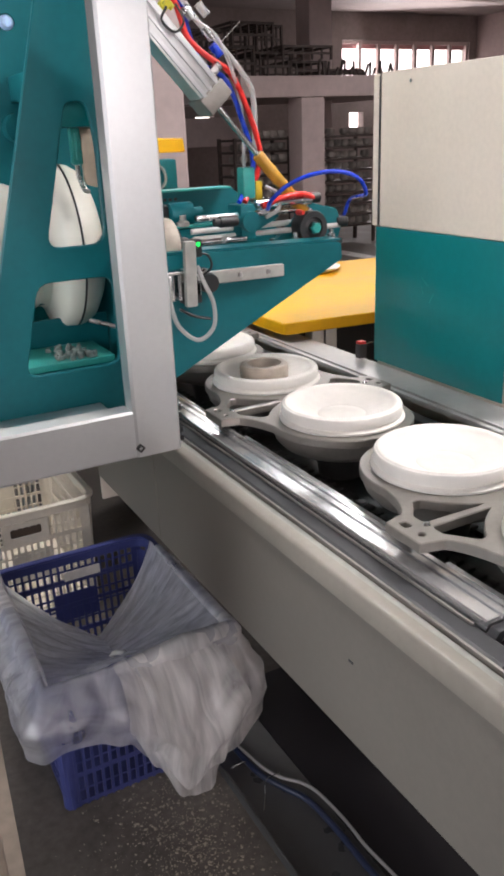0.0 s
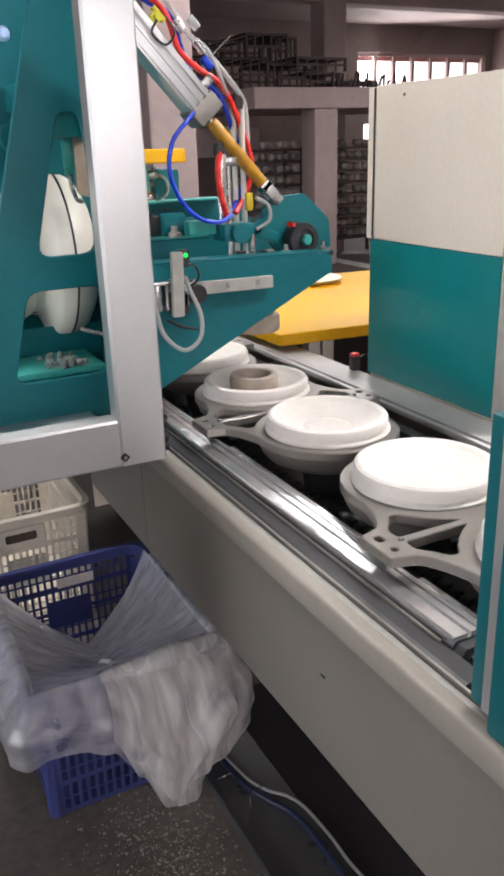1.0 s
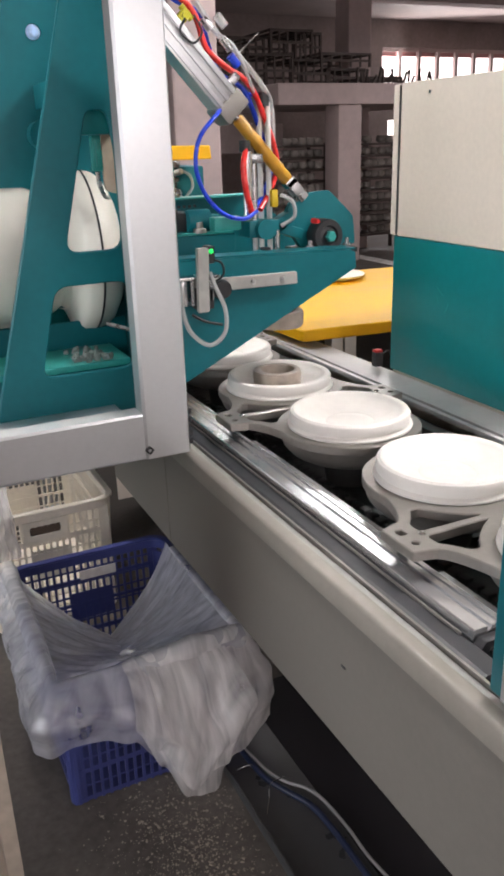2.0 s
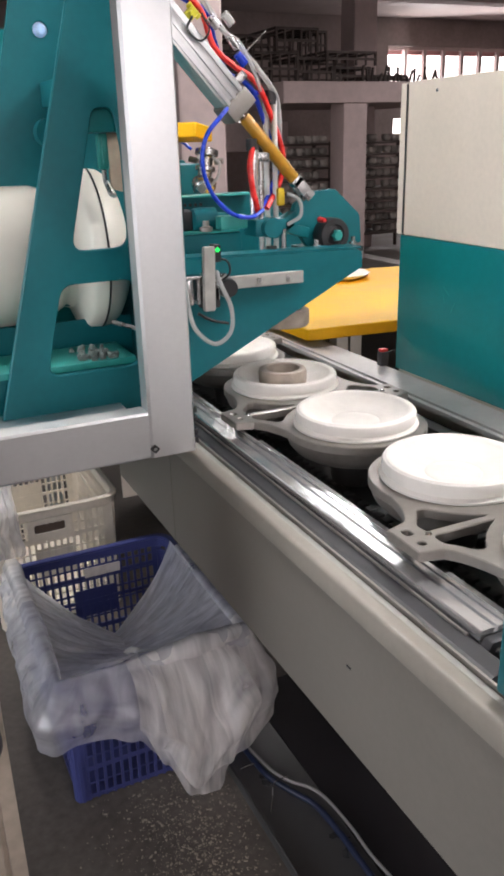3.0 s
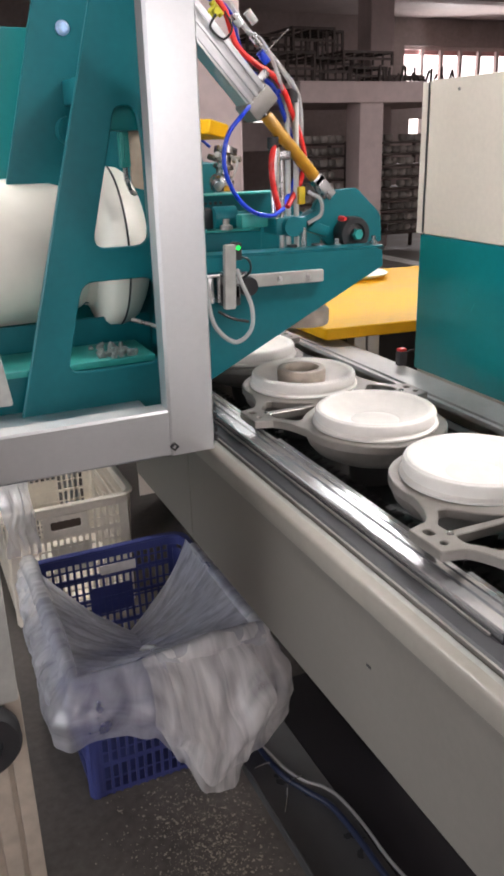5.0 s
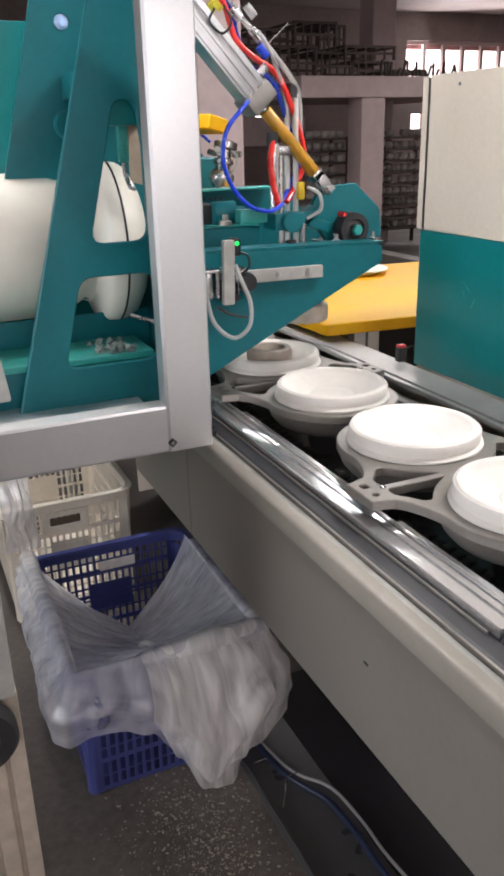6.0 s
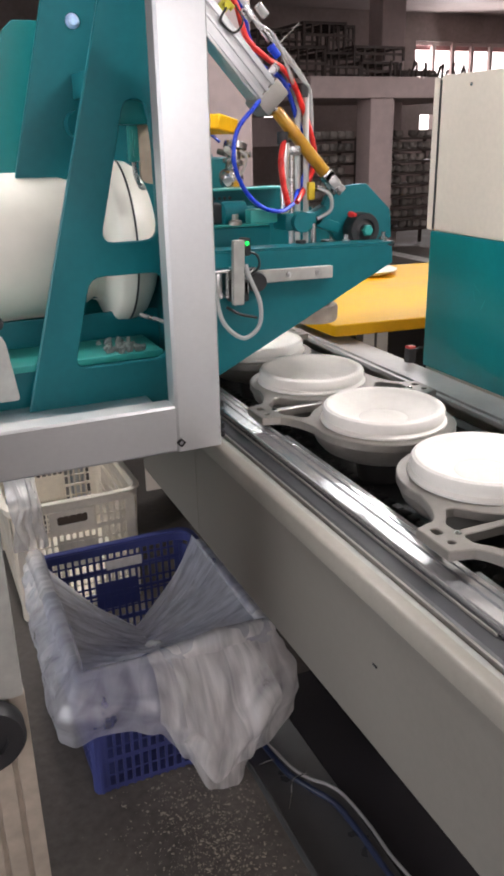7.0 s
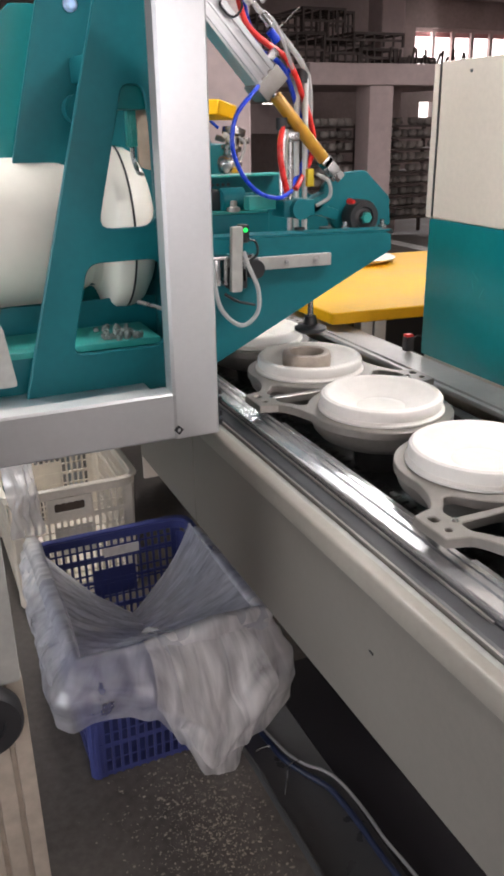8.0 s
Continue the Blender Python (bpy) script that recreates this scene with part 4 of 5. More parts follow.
part("door_edge", box(0.536, 0.556, 0.47, 0.522, 0.9425, 1.262, 0.003), TEAL, hs)
part("door_seal", box(0.531, 0.535, 0.472, 0.500, 0.945, 1.262), ALU, hs)
part("upper_plate", box(0.520, 0.534, -0.30, 0.478, 1.266, 2.0, 0.003), CREAM, hs)
part("far_plate", box(1.10, 1.112, -0.30, 0.478, 0.950, 2.0, 0.003), TEAL, hs)
part("roof", box(0.518, 1.115, -0.30, 0.478, 2.001, 2.02, 0.003), CREAM, hs)

# ---- yellow-topped table ----
tab = thing("yellow_table", (1.6, 2.3, 0), "yellow painted steel table on aluminium legs", "table")
part("tabletop", prism(rounded([(1.085, 1.915), (2.25, 1.80), (2.30, 2.72), (1.60, 2.78), (1.075, 2.45)], 0.012), "z", 0.966, 1.0, bevel=0.003), YELLOW, tab, "scuffed yellow tabletop")
for x, y in ((1.24, 2.0), (1.30, 2.02), (2.1, 1.95), (2.15, 2.6), (1.3, 2.42)):
    part("leg", box(x - 0.02, x + 0.02, y - 0.02, y + 0.02, 0, 0.966, 0.002), ALU, tab)
# added black sheet: gives the dark void behind the legs
part("lower_panel", box(1.22, 2.2, 2.16, 2.18, 0.05, 0.95, 0.003), BLACK, tab, "black sheet added for the shade under the tabletop")
tray = thing("dish_tray", (1.62, 2.63, 1.0), "white dish lying on the yellow table", "dish", lathe([(0, 0), (0.07, 0), (0.11, 0.012), (0.12, 0.02), (0.115, 0.022), (0.07, 0.008), (0, 0.006)], (1.62, 2.63, 1.0), seg=32), PLASTER)

# ---- second machine behind, with a turning yellow guard ----
rear = thing("rear_press", (0.75, 2.75, 0), "teal press behind the feeder with steel head", "machine")
part("column", box(1.00, 1.16, 3.0, 3.2, 0, 1.44, 0.008), TEAL, rear)
part("cross_head", box(0.66, 1.15, 2.74, 3.0, 1.30, 1.43, 0.01), TEAL, rear)
turret = thing("press_turret", (0.86, 2.62, 1.28), "yellow guard plate over a steel press head", "press head")
part("guard", prism([(0.66, 1.455), (1.115, 1.453), (1.11, 1.497), (0.665, 1.503)], "y", 2.58, 2.66, bevel=0.004), YELLOW, turret, "yellow bent guard plate")
part("head_block", joined(box(0.80, 0.92, 2.57, 2.67, 1.38, 1.453, 0.008), box(0.83, 0.89, 2.56, 2.72, 1.33, 1.38, 0.006)), CAST, turret)
part("head_valve", lathe([(0, 0), (0.018, 0.002), (0.032, 0.012), (0.040, 0.028), (0.041, 0.044), (0.034, 0.056), (0.024, 0.062), (0.024, 0.076), (0.034, 0.080), (0.034, 0.092), (0.022, 0.096), (0.022, 0.122), (0.038, 0.128), (0.038, 0.146), (0.020, 0.152), (0, 0.153)], (1.02, 2.74, 1.30), seg=28), STEEL, turret, "rounded polished steel head")
for a in range(4):
    dx, dy = math.cos(a * 1.571 + 0.4), math.sin(a * 1.571 + 0.4)
    part("valve_stub", rod((1.02 + dx * 0.03, 2.74 + dy * 0.03, 1.41), (1.02 + dx * 0.058, 2.74 + dy * 0.058, 1.415), 0.010, 10), PALE_ROD if a % 2 else CAST, turret)
part("air_tube", tube([(1.05, 2.74, 1.42), (1.09, 2.73, 1.40), (1.095, 2.72, 1.36), (1.07, 2.72, 1.33)], 0.005, 8), CLEAR_HOSE, turret, "short clear air tube")
part("air_tube", tube([(0.99, 2.70, 1.44), (0.96, 2.67, 1.46), (0.94, 2.64, 1.42)], 0.005, 8), BLUE_HOSE, turret, "short blue air tube")
part("teal_link", box(0.92, 0.985, 2.60, 2.64, 1.37, 1.45, 0.004), TEAL_LIGHT, turret)
part("stem", rod((0.86, 2.62, 1.16), (0.86, 2.62, 1.34), 0.02), STEEL, turret)
part("table_plate", box(0.74, 1.10, 2.54, 2.72, 1.24, 1.262, 0.004), TEAL, rear)
part("disc_bracket", box(0.82, 0.90, 2.60, 2.95, 1.262, 1.30, 0.004), TEAL, rear)

# ---- crates ----
def crate(name, x0, x1, y0, y1, h, mat, label, ribs):
    cr = thing(name, ((x0 + x1) / 2, (y0 + y1) / 2, 0), label, "crate")
    t, ins = 0.004, 0.018          # walls lean in a little towards the floor
    def ring(off, r):
        return rounded([(x0 - off, y0 - off), (x1 + off, y0 - off), (x1 + off, y1 + off), (x0 - off, y1 + off)], r, 6)
    part("rim", joined(prism(ring(0.008, 0.06), "z", h - 0.034, h - 0.008, [ring(-0.004, 0.05)], 0.002), prism(ring(0.016, 0.065), "z", h - 0.0085, h + 0.001, [ring(-0.006, 0.05)], 0.003)), mat, cr, "rounded moulded rim")
    part("bottom", joined(box(x0 + ins, x1 - ins, y0 + ins, y1 - ins, 0.0, 0.012, 0.002)), mat, cr)
    sides = [((x0, y0), (x1, y0), (0, 1)), ((x1, y0), (x1, y1), (-1, 0)), ((x1, y1), (x0, y1), (0, -1)), ((x0, y1), (x0, y0), (1, 0))]
    for a, b, n in sides:
        a, b, n = Vector((*a, 0)), Vector((*b, 0)), Vector((*n, 0))
        d = b - a
        length = d.length

        def at(u, z):
            return a + d * u + n * ins * (1 - z / h) + Vector((0, 0, z))
        corner = a + n * 0.03 + d.normalized() * 0.03
        quarter = [corner + (-d.normalized() * math.cos(q) - n * math.sin(q)) * (0.03 - ins * 0.5) for q in np.linspace(0, math.pi / 2, 6)]
        part("corner_post", joined(*[bar((*p.xy, h * 0.5 - 0.02), (*q.xy, h * 0.5 - 0.02), t, h - 0.05) for p, q in zip(quarter, quarter[1:])]), mat, cr, smooth=60)
        side = part("side", bar(at(0.36, h * 0.52), at(0.64, h * 0.52), t * 0.8, h * 0.26), mat, cr, "moulded slatted side", smooth=0)
        for z in ribs:
            part("rib", bar(at(0.06, z), at(0.94, z), t * 1.6, 0.010), mat, side, smooth=0)
        for z in np.arange(0.05, h - 0.03, 0.042):
            part("band", bar(at(0.06, z), at(0.94, z), t, 0.005), mat, side, smooth=0)
        for k in (0.06, 0.94):
            part("corner_panel", bar(at(k, 0.0), at(k, h - 0.02), length * 0.06, t, n), mat, side, smooth=0)
        count = round(length / 0.021)
        for k in range(count + 1):
            u = k / count
            if 0.075 < u < 0.925:
                part("slat", bar(at(u, 0.0), at(u, h - 0.02), 0.007, 0.006, n), mat, side, smooth=0)
    return cr


blue = crate("blue_crate", 0.225, 0.692, 1.53, 2.14, 0.355, BLUE_PLASTIC, "blue slatted plastic crate lined with a plastic bag", (0.012, 0.10, 0.19, 0.27))
part("label", box(0.43, 0.54, 2.128, 2.131, 0.272, 0.302), LABEL_WHITE, blue, "small white label", smooth=0)
ivory = crate("ivory_crate", 0.185, 0.605, 2.37, 2.95, 0.42, WHITE_PLASTIC, "ivory slatted plastic crate with film inside", (0.012, 0.12, 0.22, 0.31))
part("handle_plate", prism([(0.31, 0.315), (0.455, 0.315), (0.455, 0.384), (0.31, 0.384)], "y", 2.363, 2.369, [rounded([(0.333, 0.335), (0.432, 0.335), (0.432, 0.366), (0.333, 0.366)], 0.008)], 0.001), WHITE_PLASTIC, ivory, "plate with a handle slot")
# dark brown patch behind the slot paints its inner shade
part("handle_recess", box(0.33, 0.436, 2.3695, 2.372, 0.332, 0.369), material("handle_shade_brown", (0.10, 0.07, 0.05), 0.8), ivory, "dark patch painted for the shade in the handle slot")


# ---- the bag over the blue crate ----
def sheet(rows, smooth_rounds=1, across=False, span=1.0):
    bm = bmesh.new()
    uv = bm.loops.layers.uv.new("drape")
    vs = [[bm.verts.new(p) for p in r] for r in rows]
    nu, nv = len(rows) - 1, len(rows[0]) - 1
    for k, (a, b) in enumerate(zip(vs, vs[1:])):
        for i in range(len(a) - 1):
            f = bm.faces.new((a[i], a[i + 1], b[i + 1], b[i]))
            for loop, (p, q) in zip(f.loops, ((k, i), (k, i + 1), (k + 1, i + 1), (k + 1, i))):
                loop[uv].uv = (q / nv, p / nu) if across else (p / nu * span, q / nv)
    for _ in range(smooth_rounds):
        bmesh.ops.smooth_vert(bm, verts=bm.verts, factor=0.4, use_axis_x=True, use_axis_y=True, use_axis_z=True)
    return bm


def rim_point(u):
    """Along the rim from the back left corner by the front to the back right corner; the outward way with it."""
    L, W, z = 0.61, 0.467, 0.362
    s = u * (2 * L + W)
    r = 0.05
    if s < L:
        p, n = Vector((0.225, 2.14 - s, z)), Vector((-1, 0, 0))
        k = max(0, (s - (L - 0.1)) / 0.2)
        n = Vector((-1, -k * 1.2, 0)).normalized()
    elif s < L + W:
        q = s - L
        p = Vector((0.225 + q, 1.53, z))
        n = Vector((-max(0, 0.1 - q) * 6 + max(0, q - (W - 0.1)) * 6, -1, 0)).normalized()
    else:
        q = s - L - W
        p = Vector((0.692, 1.53 + q, z))
        k = max(0, 0.5 - q / 0.2)
        n = Vector((1, -k * 1.2, 0)).normalized()
    return p, n


def ramp(u, knots):
    for (a, va), (b, vb) in zip(knots, knots[1:]):
        if u <= b:
            f = (u - a) / (b - a)
            f = f * f * (3 - 2 * f)
            return va + (vb - va) * f
    return knots[-1][1]


def bag_rows(u0, u1, n, inside, drop, flare, seed, lift=None):
    """Film from inside the crate, over the rim and down outside; drop and flare are knots along the rim."""
    rows, m_in, m_out = [], 9, 22
    for i in range(n + 1):
        u = u0 + (u1 - u0) * i / n
        p, nrm = rim_point(u)
        side = Vector((-nrm.y, nrm.x, 0))
        row = []
        up = ramp(u, lift) if lift else 0.0
        for j in range(m_in, 0, -1):
            d = ramp(u, inside) * j / m_in
            w = 0.012 * noise.noise(Vector((u * 26, d * 6, seed))) * min(1, d * 12)
            row.append(p - nrm * (0.010 + 0.05 * d + w) + Vector((0, 0, -d)))
        for j in range(4):
            a = math.pi * j / 3
            wob = 0.005 * noise.noise(Vector((u * 40, a, seed + 2)))
            row.append(p - nrm * (0.012 + up * 0.8) * math.cos(a) + Vector((0, 0, (0.012 + up + wob) * math.sin(a))))
        dl, fl = ramp(u, drop), ramp(u, flare)
        for j in range(1, m_out + 1):
            f = j / m_out
            d = dl * f
            belly = fl * math.sin(min(1.0, f * 1.25) * math.pi * 0.62)
            ridge = abs(noise.noise(Vector((u * 22 + f * 1.2, f * 1.3, seed + 3.1))))
            fold = (0.32 - ridge) * 0.060 + noise.noise(Vector((u * 70, f * 1.4, seed + 9.7))) * 0.008
            fold *= min(1, f * 2.2) * ramp(u, [(0, 0.2), (0.40, 0.2), (0.5, 0.8), (1, 0.8)])
            sway = 0.02 * noise.noise(Vector((u * 9, f * 2.2, seed + 5)))
            row.append(p + nrm * (0.014 + belly + fold) + side * sway + Vector((0, 0, -d + 0.008 * noise.noise(Vector((u * 50, f * 6, seed + 1))))))
        for v in row:
            v.z = max(v.z, 0.012)
        rows.append(row)
    return rows


bag = thing("plastic_bag", (0.5, 1.7, 0.1), "crumpled translucent plastic bag draped over the blue crate", "bag")
DROP = [(0, 0.05), (0.10, 0.09), (0.22, 0.11), (0.30, 0.125), (0.358, 0.135), (0.41, 0.120), (0.45, 0.15), (0.475, 0.21), (0.515, 0.335), (0.545, 0.352), (0.58, 0.335), (0.62, 0.27), (0.66, 0.20), (0.69, 0.16), (0.76, 0.11), (0.86, 0.06), (1, 0.02)]
FLARE = [(0, 0.01), (0.10, 0.03), (0.22, 0.045), (0.34, 0.06), (0.40, 0.06), (0.50, 0.08), (0.58, 0.05), (0.66, 0.028), (0.80, 0.018), (1, 0.005)]
SHORT = [(0, 0.07), (1, 0.07)]
LIFT = [(0, 0.012), (0.12, 0.008), (0.24, 0.012), (0.36, 0.004), (0.44, 0.0), (0.50, 0.008), (0.56, 0.02), (0.62, 0.018), (0.68, 0.010), (1, 0.0)]
part("film", sheet(bag_rows(0.01, 0.93, 260, SHORT, DROP, FLARE, 0.0, LIFT)), BAG, bag, "thin milky film", smooth=180)
part("hanging_fold", sheet(bag_rows(0.455, 0.68, 110, SHORT, [(0, 0.10), (0.455, 0.13), (0.478, 0.22), (0.515, 0.345), (0.55, 0.352), (0.60, 0.30), (0.64, 0.24), (0.68, 0.17), (1, 0.1)], [(0, 0.10), (0.45, 0.085), (0.53, 0.11), (0.60, 0.07), (0.66, 0.045), (1, 0.03)], 21.0, LIFT), span=0.4), BAG_THICK, bag, "bunched white fold of film", smooth=180)
part("hanging_fold", sheet(bag_rows(0.485, 0.60, 70, SHORT, [(0, 0.1), (0.485, 0.16), (0.53, 0.30), (0.57, 0.25), (0.60, 0.14), (1, 0.1)], [(0, 0.10), (0.55, 0.125), (1, 0.09)], 77.0), span=0.3), BAG_THICK, bag, "bunched white fold of film", smooth=180)
part("hanging_fold", sheet(bag_rows(0.03, 0.34, 80, [(0, 0.10), (0.12, 0.16), (0.25, 0.10), (1, 0.07)], [(0, 0.06), (0.2, 0.09), (1, 0.1)], [(0, 0.03), (0.2, 0.05), (1, 0.06)], 91.0, [(0, 0.02), (0.1, 0.012), (0.2, 0.018), (0.34, 0.008), (1, 0)]), span=0.5), BAG, bag, "loose fold of film", smooth=180)


def lining(x0, x1, back0, back1, low0, low1, seed):
    """Film stretched inside the crate from a side rim at x0 towards the gathered middle at x1."""
    rows = []
    for i in range(81):
        f = i / 80
        k = f ** 0.85
        row = []
        for j in range(71):
            g = j / 70
            front, back = 1.545 + 0.03 * f, back0 + (back1 - back0) * k
            crease = abs(noise.noise(Vector((g * 11 + f * 1.5, f * 0.8, seed)))) * 0.030 + noise.noise(Vector((g * 34 - f * 2, f * 2, seed + 4))) * 0.006
            sag = ramp(g, [(0, 0.25), (0.3, 0.9), (1, 1.0)]) * math.sin(f * math.pi * 0.5)
            row.append(Vector((x0 + (x1 - x0) * f, front + (back - front) * g, 0.358 - (low0 + (low1 - low0) * g) * sag - crease * min(1, f * 5) + 0.008)))
        rows.append(row)
    return rows


part("lining", sheet(lining(0.232, 0.430, 2.11, 1.80, 0.05, 0.085, 3.0), across=True), BAG_MID, bag, "pale film stretched inside the crate", smooth=180)
part("lining", sheet(lining(0.686, 0.426, 2.07, 1.80, 0.04, 0.085, 8.0), across=True), BAG_MID, bag, "bluish film stretched inside the crate", smooth=180)
part("knot", tube([(0.418, 1.66, 0.305), (0.424, 1.64, 0.325), (0.436, 1.625, 0.330), (0.444, 1.64, 0.320), (0.436, 1.655, 0.308)], 0.007, 8, 4), BAG_THICK, bag, "twisted knot of film", smooth=180)
part("corner_fold", sheet(bag_rows(0.0, 0.15, 60, [(0, 0.04), (1, 0.06)], [(0, 0.05), (0.1, 0.085), (1, 0.06)], [(0, 0.02), (0.1, 0.04), (1, 0.03)], 55.0, [(0, 0.022), (0.08, 0.016), (0.15, 0.02), (1, 0)]), span=0.3), BAG_THICK, bag, "gathered pale bag corner", smooth=180)
film_in = thing("plastic_film", (0.28, 2.4, 0.42), "loose clear film hanging over the ivory crate", "plastic film", sheet([[Vector((0.19 + 0.10 * i / 20 + 0.02 * noise.noise(Vector((i * 0.3, j * 0.2, 1))), 2.60 - 0.26 * min(1, j / 8) - 0.01 * noise.noise(Vector((i * 0.5, j * 0.4, 7))), 0.435 + 0.06 * math.sin(j / 8 * math.pi) * (j < 8) - max(0, j - 8) * 0.014)) for j in range(20)] for i in range(21)], span=0.2), BAG, smooth=180)

# ---- grey box on a slotted leg beside the camera's way ----
ctl = thing("control_stand", (0.0, 1.05, 0), "grey control box on a slotted beige leg", "stand")
part("box", box(-0.35, 0.066, 1.0, 1.25, 0.752, 1.15, 0.006), GREYBOX, ctl, "grey enamelled box")
leg = [(-0.022, 1.012)]
for x in (0.002, 0.036):
    leg += [(x, 1.012), (x, 1.022), (x + 0.008, 1.022), (x + 0.008, 1.012)]
leg += [(0.068, 1.012), (0.068, 1.062), (-0.022, 1.062)]
part("leg", prism(leg, "z", 0, 0.752, bevel=0.001), BEIGE, ctl, "slotted beige metal leg", smooth=0)
part("caster", lathe([(0.028, -0.018), (0.050, -0.018), (0.055, -0.01), (0.055, 0.01), (0.050, 0.018), (0.028, 0.018)], (0.006, 0.985, 0.712), "y", 40, True), BLACK, ctl, "black round hand grip")
part("caster_hub", lathe([(0, -0.008), (0.029, -0.008), (0.029, 0.02), (0, 0.02)], (0.006, 0.985, 0.712), "y", 24), BLACK, ctl)

# ---- under the conveyor ----
tr = thing("drip_tray", (0.85, 0.6, 0), "dark wet steel drip tray under the conveyor", "tray")
part("pan", box(0.612, 0.778, -0.8, 1.75, 0.0, 0.006), material("wet_grey_steel", (0.11, 0.11, 0.112), 0.3, 0.4, grain=(20, 0.06), stain=(4, 0.10), bump=0.05, bump_scale=25), tr, "wet grey steel pan")
# near-black sheet stands in for the deep shade beyond the hose
part("pan", box(0.780, 1.15, -0.8, 1.75, 0.0, 0.005), material("under_shade_sheet", (0.022, 0.020, 0.023), 0.65, grain=(20, 0.1), stain=(4, 0.2), bump=0.05, bump_scale=25, spec=0.2), tr, "near-black sheet for the shade under the conveyor")
for x in (0.605, 1.15):
    part("edge", box(x, x + 0.006, -0.8, 1.75, 0.0, 0.028, 0.001), BED, tr)
hose = thing("drain_hose", (0.65, 1.35, 0.03), "clear drain hose lying in the drip tray", "hose", tube([(0.66, 1.62, 0.018), (0.686, 1.476, 0.018), (0.699, 1.409, 0.018), (0.722, 1.360, 0.018), (0.754, 1.322, 0.018), (0.773, 1.272, 0.018), (0.781, 1.174, 0.018), (0.780, 1.09, 0.018), (0.788, 1.0, 0.018), (0.80, 0.8, 0.018), (0.82, 0.4, 0.018)], 0.0042), CLEAR_HOSE)
hose2 = thing("blue_cable", (0.72, 1.3, 0.03), "dark blue cable lying beside the hose", "cable", tube([(0.665, 1.60, 0.014), (0.680, 1.42, 0.014), (0.712, 1.335, 0.014), (0.742, 1.27, 0.014), (0.752, 1.17, 0.014), (0.757, 1.0, 0.014), (0.80, 0.7, 0.014)], 0.008), material("dark_blue_cable", (0.012, 0.020, 0.055), 0.45))
for x, y, pts in ((0.665, 1.37, [(0.638, 1.302, 0.009), (0.660, 1.335, 0.014), (0.682, 1.368, 0.024), (0.722, 1.373, 0.024)]), (0.655, 1.455, [(0.634, 1.46, 0.010), (0.652, 1.455, 0.018), (0.690, 1.45, 0.018)])):
    thing("hose_clip", (x, y, 0.006), "thin bent wire clip on the hose", "clip", tube(pts, 0.0016, 6), STEEL, "wire clips")
crumbs = bmesh.new()
for i in range(2200):
    x, y = random.gauss(0.45, 0.085), random.gauss(1.30, 0.14)
    if x > 0.60 or x < 0.1:
        continue
    bmesh.ops.create_icosphere(crumbs, subdivisions=1, radius=random.choice((0.0006, 0.0008, 0.001, 0.0013, 0.0016, 0.0024)) * random.uniform(0.7, 1.4), matrix=pose(x, y, 0.0006, 0, 0, random.uniform(0, 180)) @ Matrix.Diagonal((1, random.uniform(0.4, 2.2), 0.5, 1)))
thing("clay_chips", (0.47, 1.32, 0), "scattered dry clay chips on the floor", "clay chips", crumbs, CHIP, kind="stuff", smooth=0)

# ---- small sensor by the cabinet ----
sn = thing("proximity_sensor", (1.165, 1.655, 0.94), "small dark sensor with a red cap and black cable", "sensor")
part("body", joined(box(1.150, 1.172, 1.645, 1.665, 0.948, 0.985, 0.002)), STRIP, sn)
part("cap", box(1.151, 1.171, 1.646, 1.664, 0.985, 0.992, 0.002), RED_CAP, sn, "red sensor cap")
part("cable", tube([(1.172, 1.655, 0.975), (1.190, 1.65, 0.985), (1.205, 1.65, 0.97), (1.203, 1.65, 0.945)], 0.003, 8), BLACK, sn)


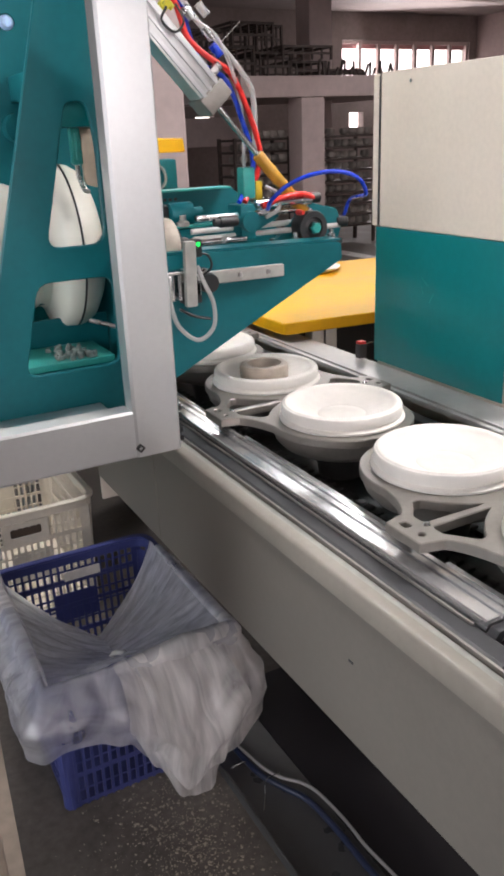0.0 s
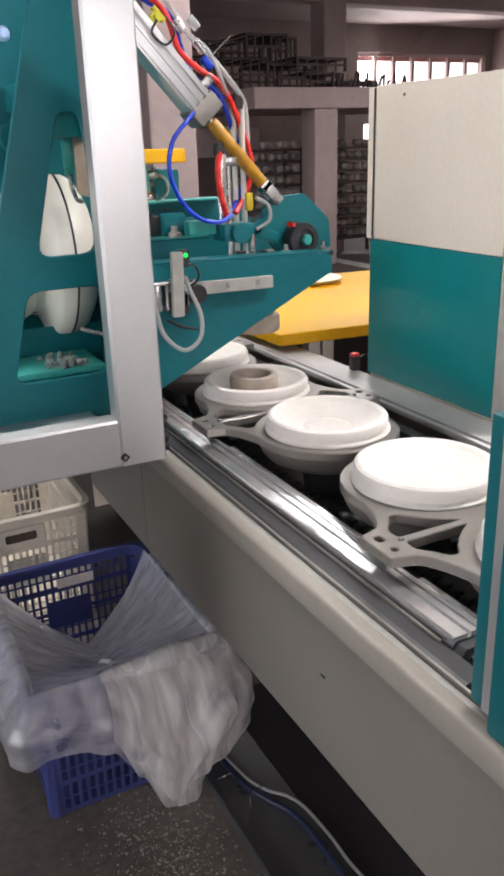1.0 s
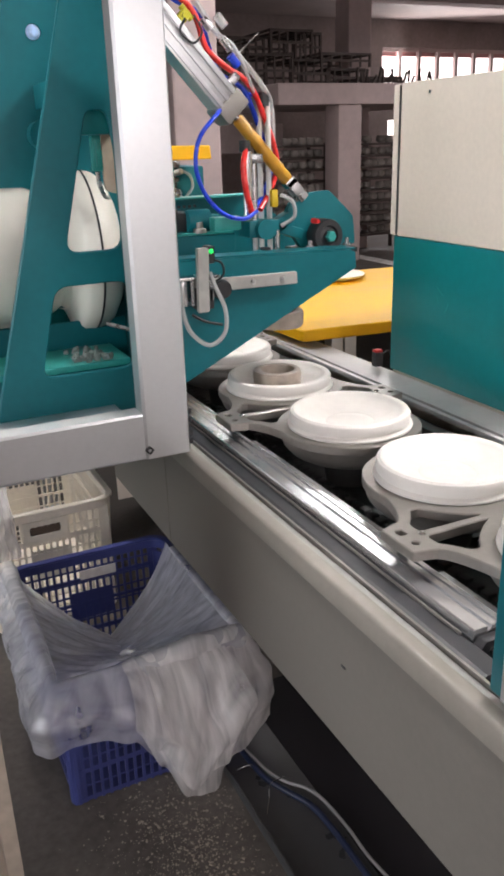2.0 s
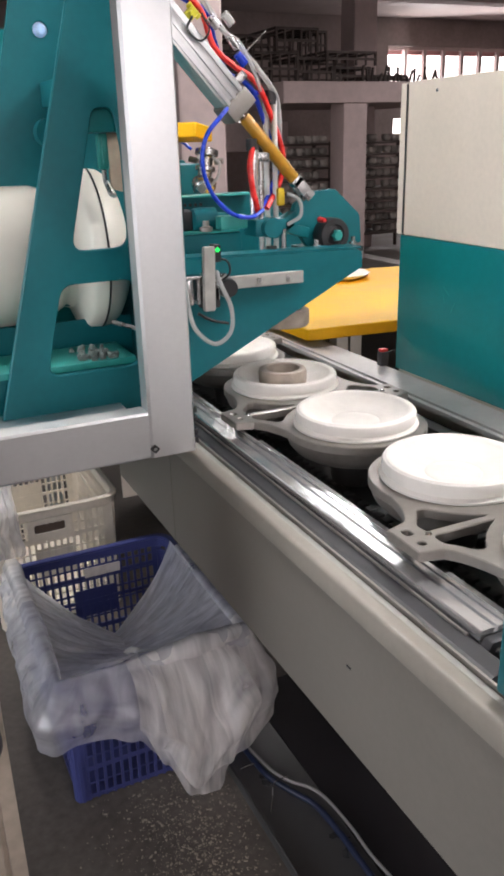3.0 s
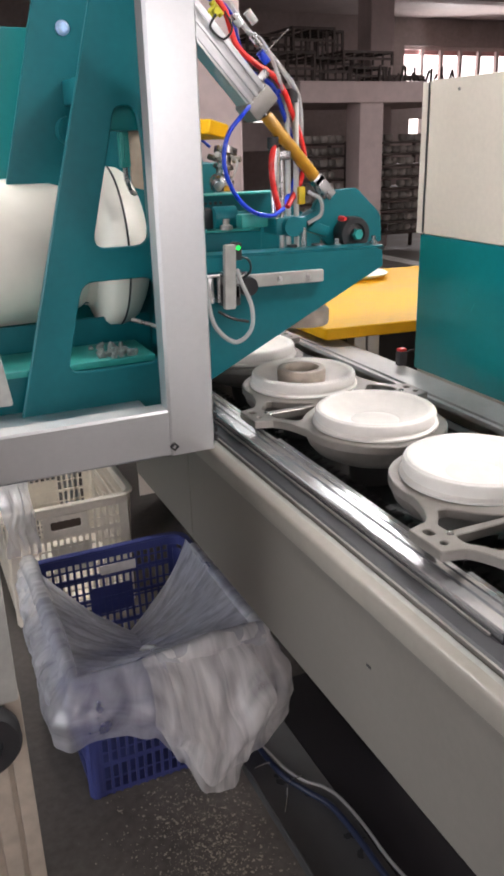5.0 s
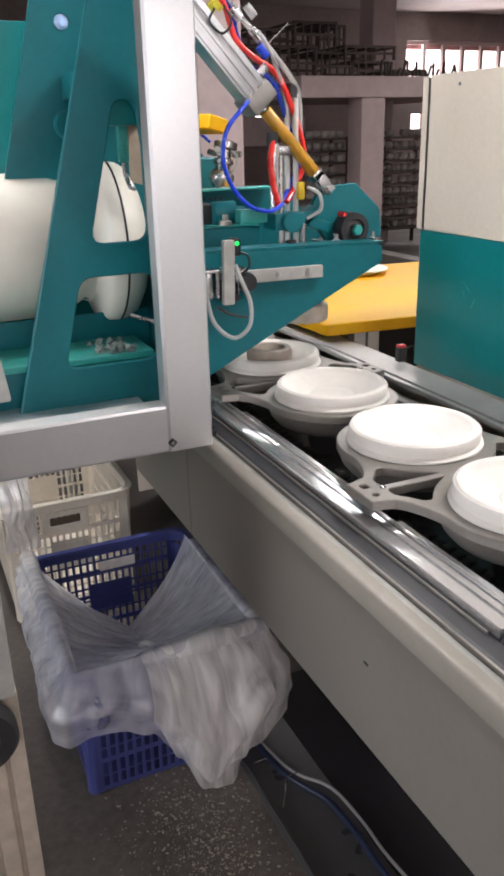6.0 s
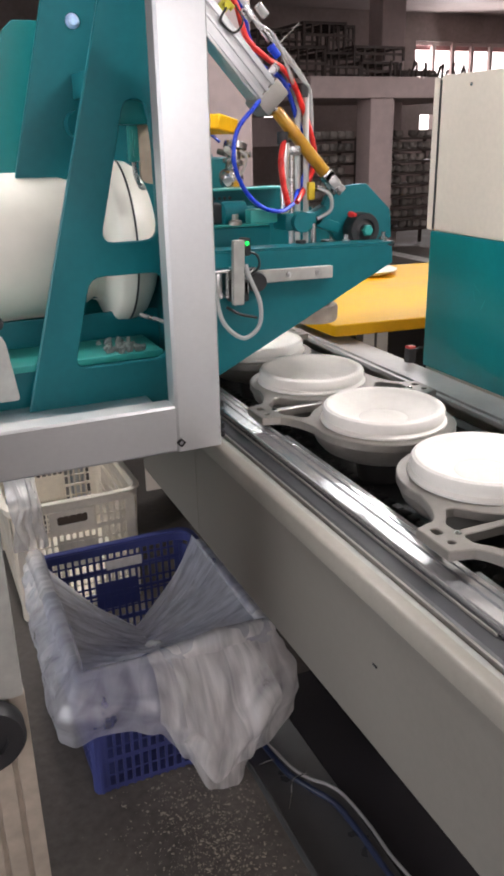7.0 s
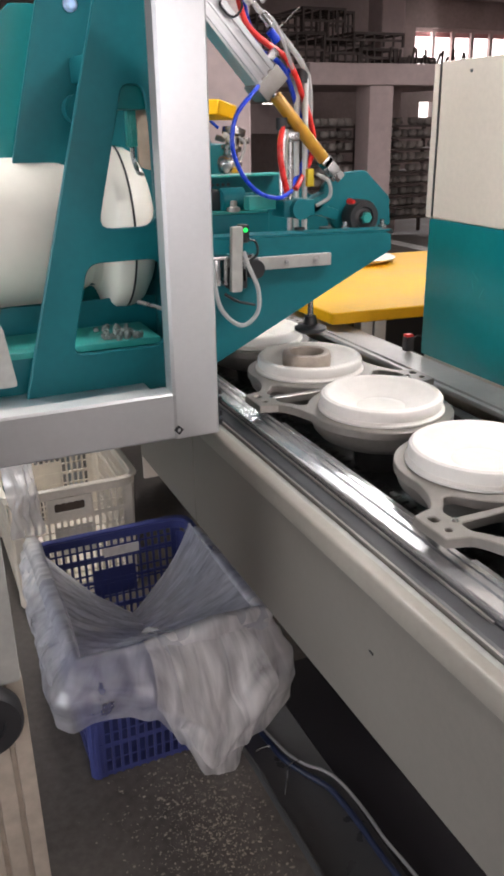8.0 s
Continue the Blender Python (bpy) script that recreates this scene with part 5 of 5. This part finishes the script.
# ---- all that moves ----
def motions():
    shift = [(0, 0), (5.45, 0), (5.6, 0.018), (5.8, 0.078), (6.0, 0.161), (6.25, 0.287), (6.5, 0.415), (6.7, 0.510), (6.85, 0.566), (7.0, 2 * PITCH), (8.0, 2 * PITCH)]
    for ob, y in carriers:
        walk(ob, [(t, pose(CX, y + d, 0.874)) for t, d in shift])
    for ob, y in moulds:
        turn = ob.rotation_euler.z * 180 / math.pi
        walk(ob, [(t, pose(CX, y + d, 0.956, 0, 0, turn)) for t, d in shift])
    y = MID + PITCH / 2
    walk(slug_a, [(t, pose(CX - 0.005, y + d, 0.9947)) for t, d in shift])
    # the tool swings down, waits, then lowers its slug
    swing = [(0, 90), (0.28, 84), (0.4, 66), (0.5, 49), (0.6, 30), (0.7, 15), (0.8, 7), (0.9, 2), (1.0, 0), (7.0, 0), (8.0, 0)]
    base = TP - BASE[feed]
    walk(tool, [(t, pose(*base, 0, a, 0)) for t, a in swing])
    # the hose loop sags sideways while the tool lies down
    la = LOOP_A - TP
    ax = (LOOP_B - LOOP_A).normalized()
    walk(loop_part, [(t, Matrix.Translation(la) @ Matrix.Rotation(radians(k), 4, ax)) for t, k in ((0, 42), (0.3, 36), (0.4, 18), (0.5, 6), (0.7, 0), (8.0, 0))])
    b = SP - TP
    lower = [(0, 0), (7.25, 0), (7.4, -0.045), (7.5, -0.085), (7.6, -0.118), (7.68, -0.128), (7.8, -0.092), (7.9, -0.088), (8.0, -0.088)]
    walk(spindle, [(t, pose(b.x, b.y, b.z + d)) for t, d in lower])
    top = Vector((0.79, 1.49, 1.1300))
    rows = [(t, pose(*TP) @ pose(0, 0, 0, 0, a, 0) @ pose(*(top - TP))) for t, a in swing if t < 7]
    rows += [(7.25, pose(*top)), (7.4, pose(top.x, top.y, 1.09)), (7.5, pose(top.x, top.y, 1.05)), (7.6, pose(top.x, top.y, 1.015)), (7.68, pose(CX - 0.007, MID + PITCH / 2, 0.9948)), (8.0, pose(CX - 0.007, MID + PITCH / 2, 0.9948))]
    walk(slug_b, rows)
    # lever and piston
    c = Vector(CAM_P) - BASE[feed]
    walk(cam_plate, [(t, pose(*c, 0, a, 0)) for t, a in ((0, 140), (0.28, 130), (0.4, 96), (0.5, 62), (0.6, 34), (0.7, 17), (0.85, 4), (1.0, 0), (8.0, 0))])
    r = R0 - BASE[feed]
    walk(rod_part, [(t, pose(*(r + CD * d))) for t, d in ((0, 0.115), (0.28, 0.109), (0.4, 0.085), (0.5, 0.058), (0.6, 0.033), (0.7, 0.017), (0.85, 0.004), (1.0, 0), (8.0, 0))])
    walk(turret, [(t, pose(0.86 - 0.005 * a / -70, 2.62, 1.28 + 0.065 * a / -70, 0.18 * a, 0, a)) for t, a in ((0, 0), (2.2, 0), (2.5, -20), (2.9, -58), (3.2, -70), (8.0, -70))])


motions()
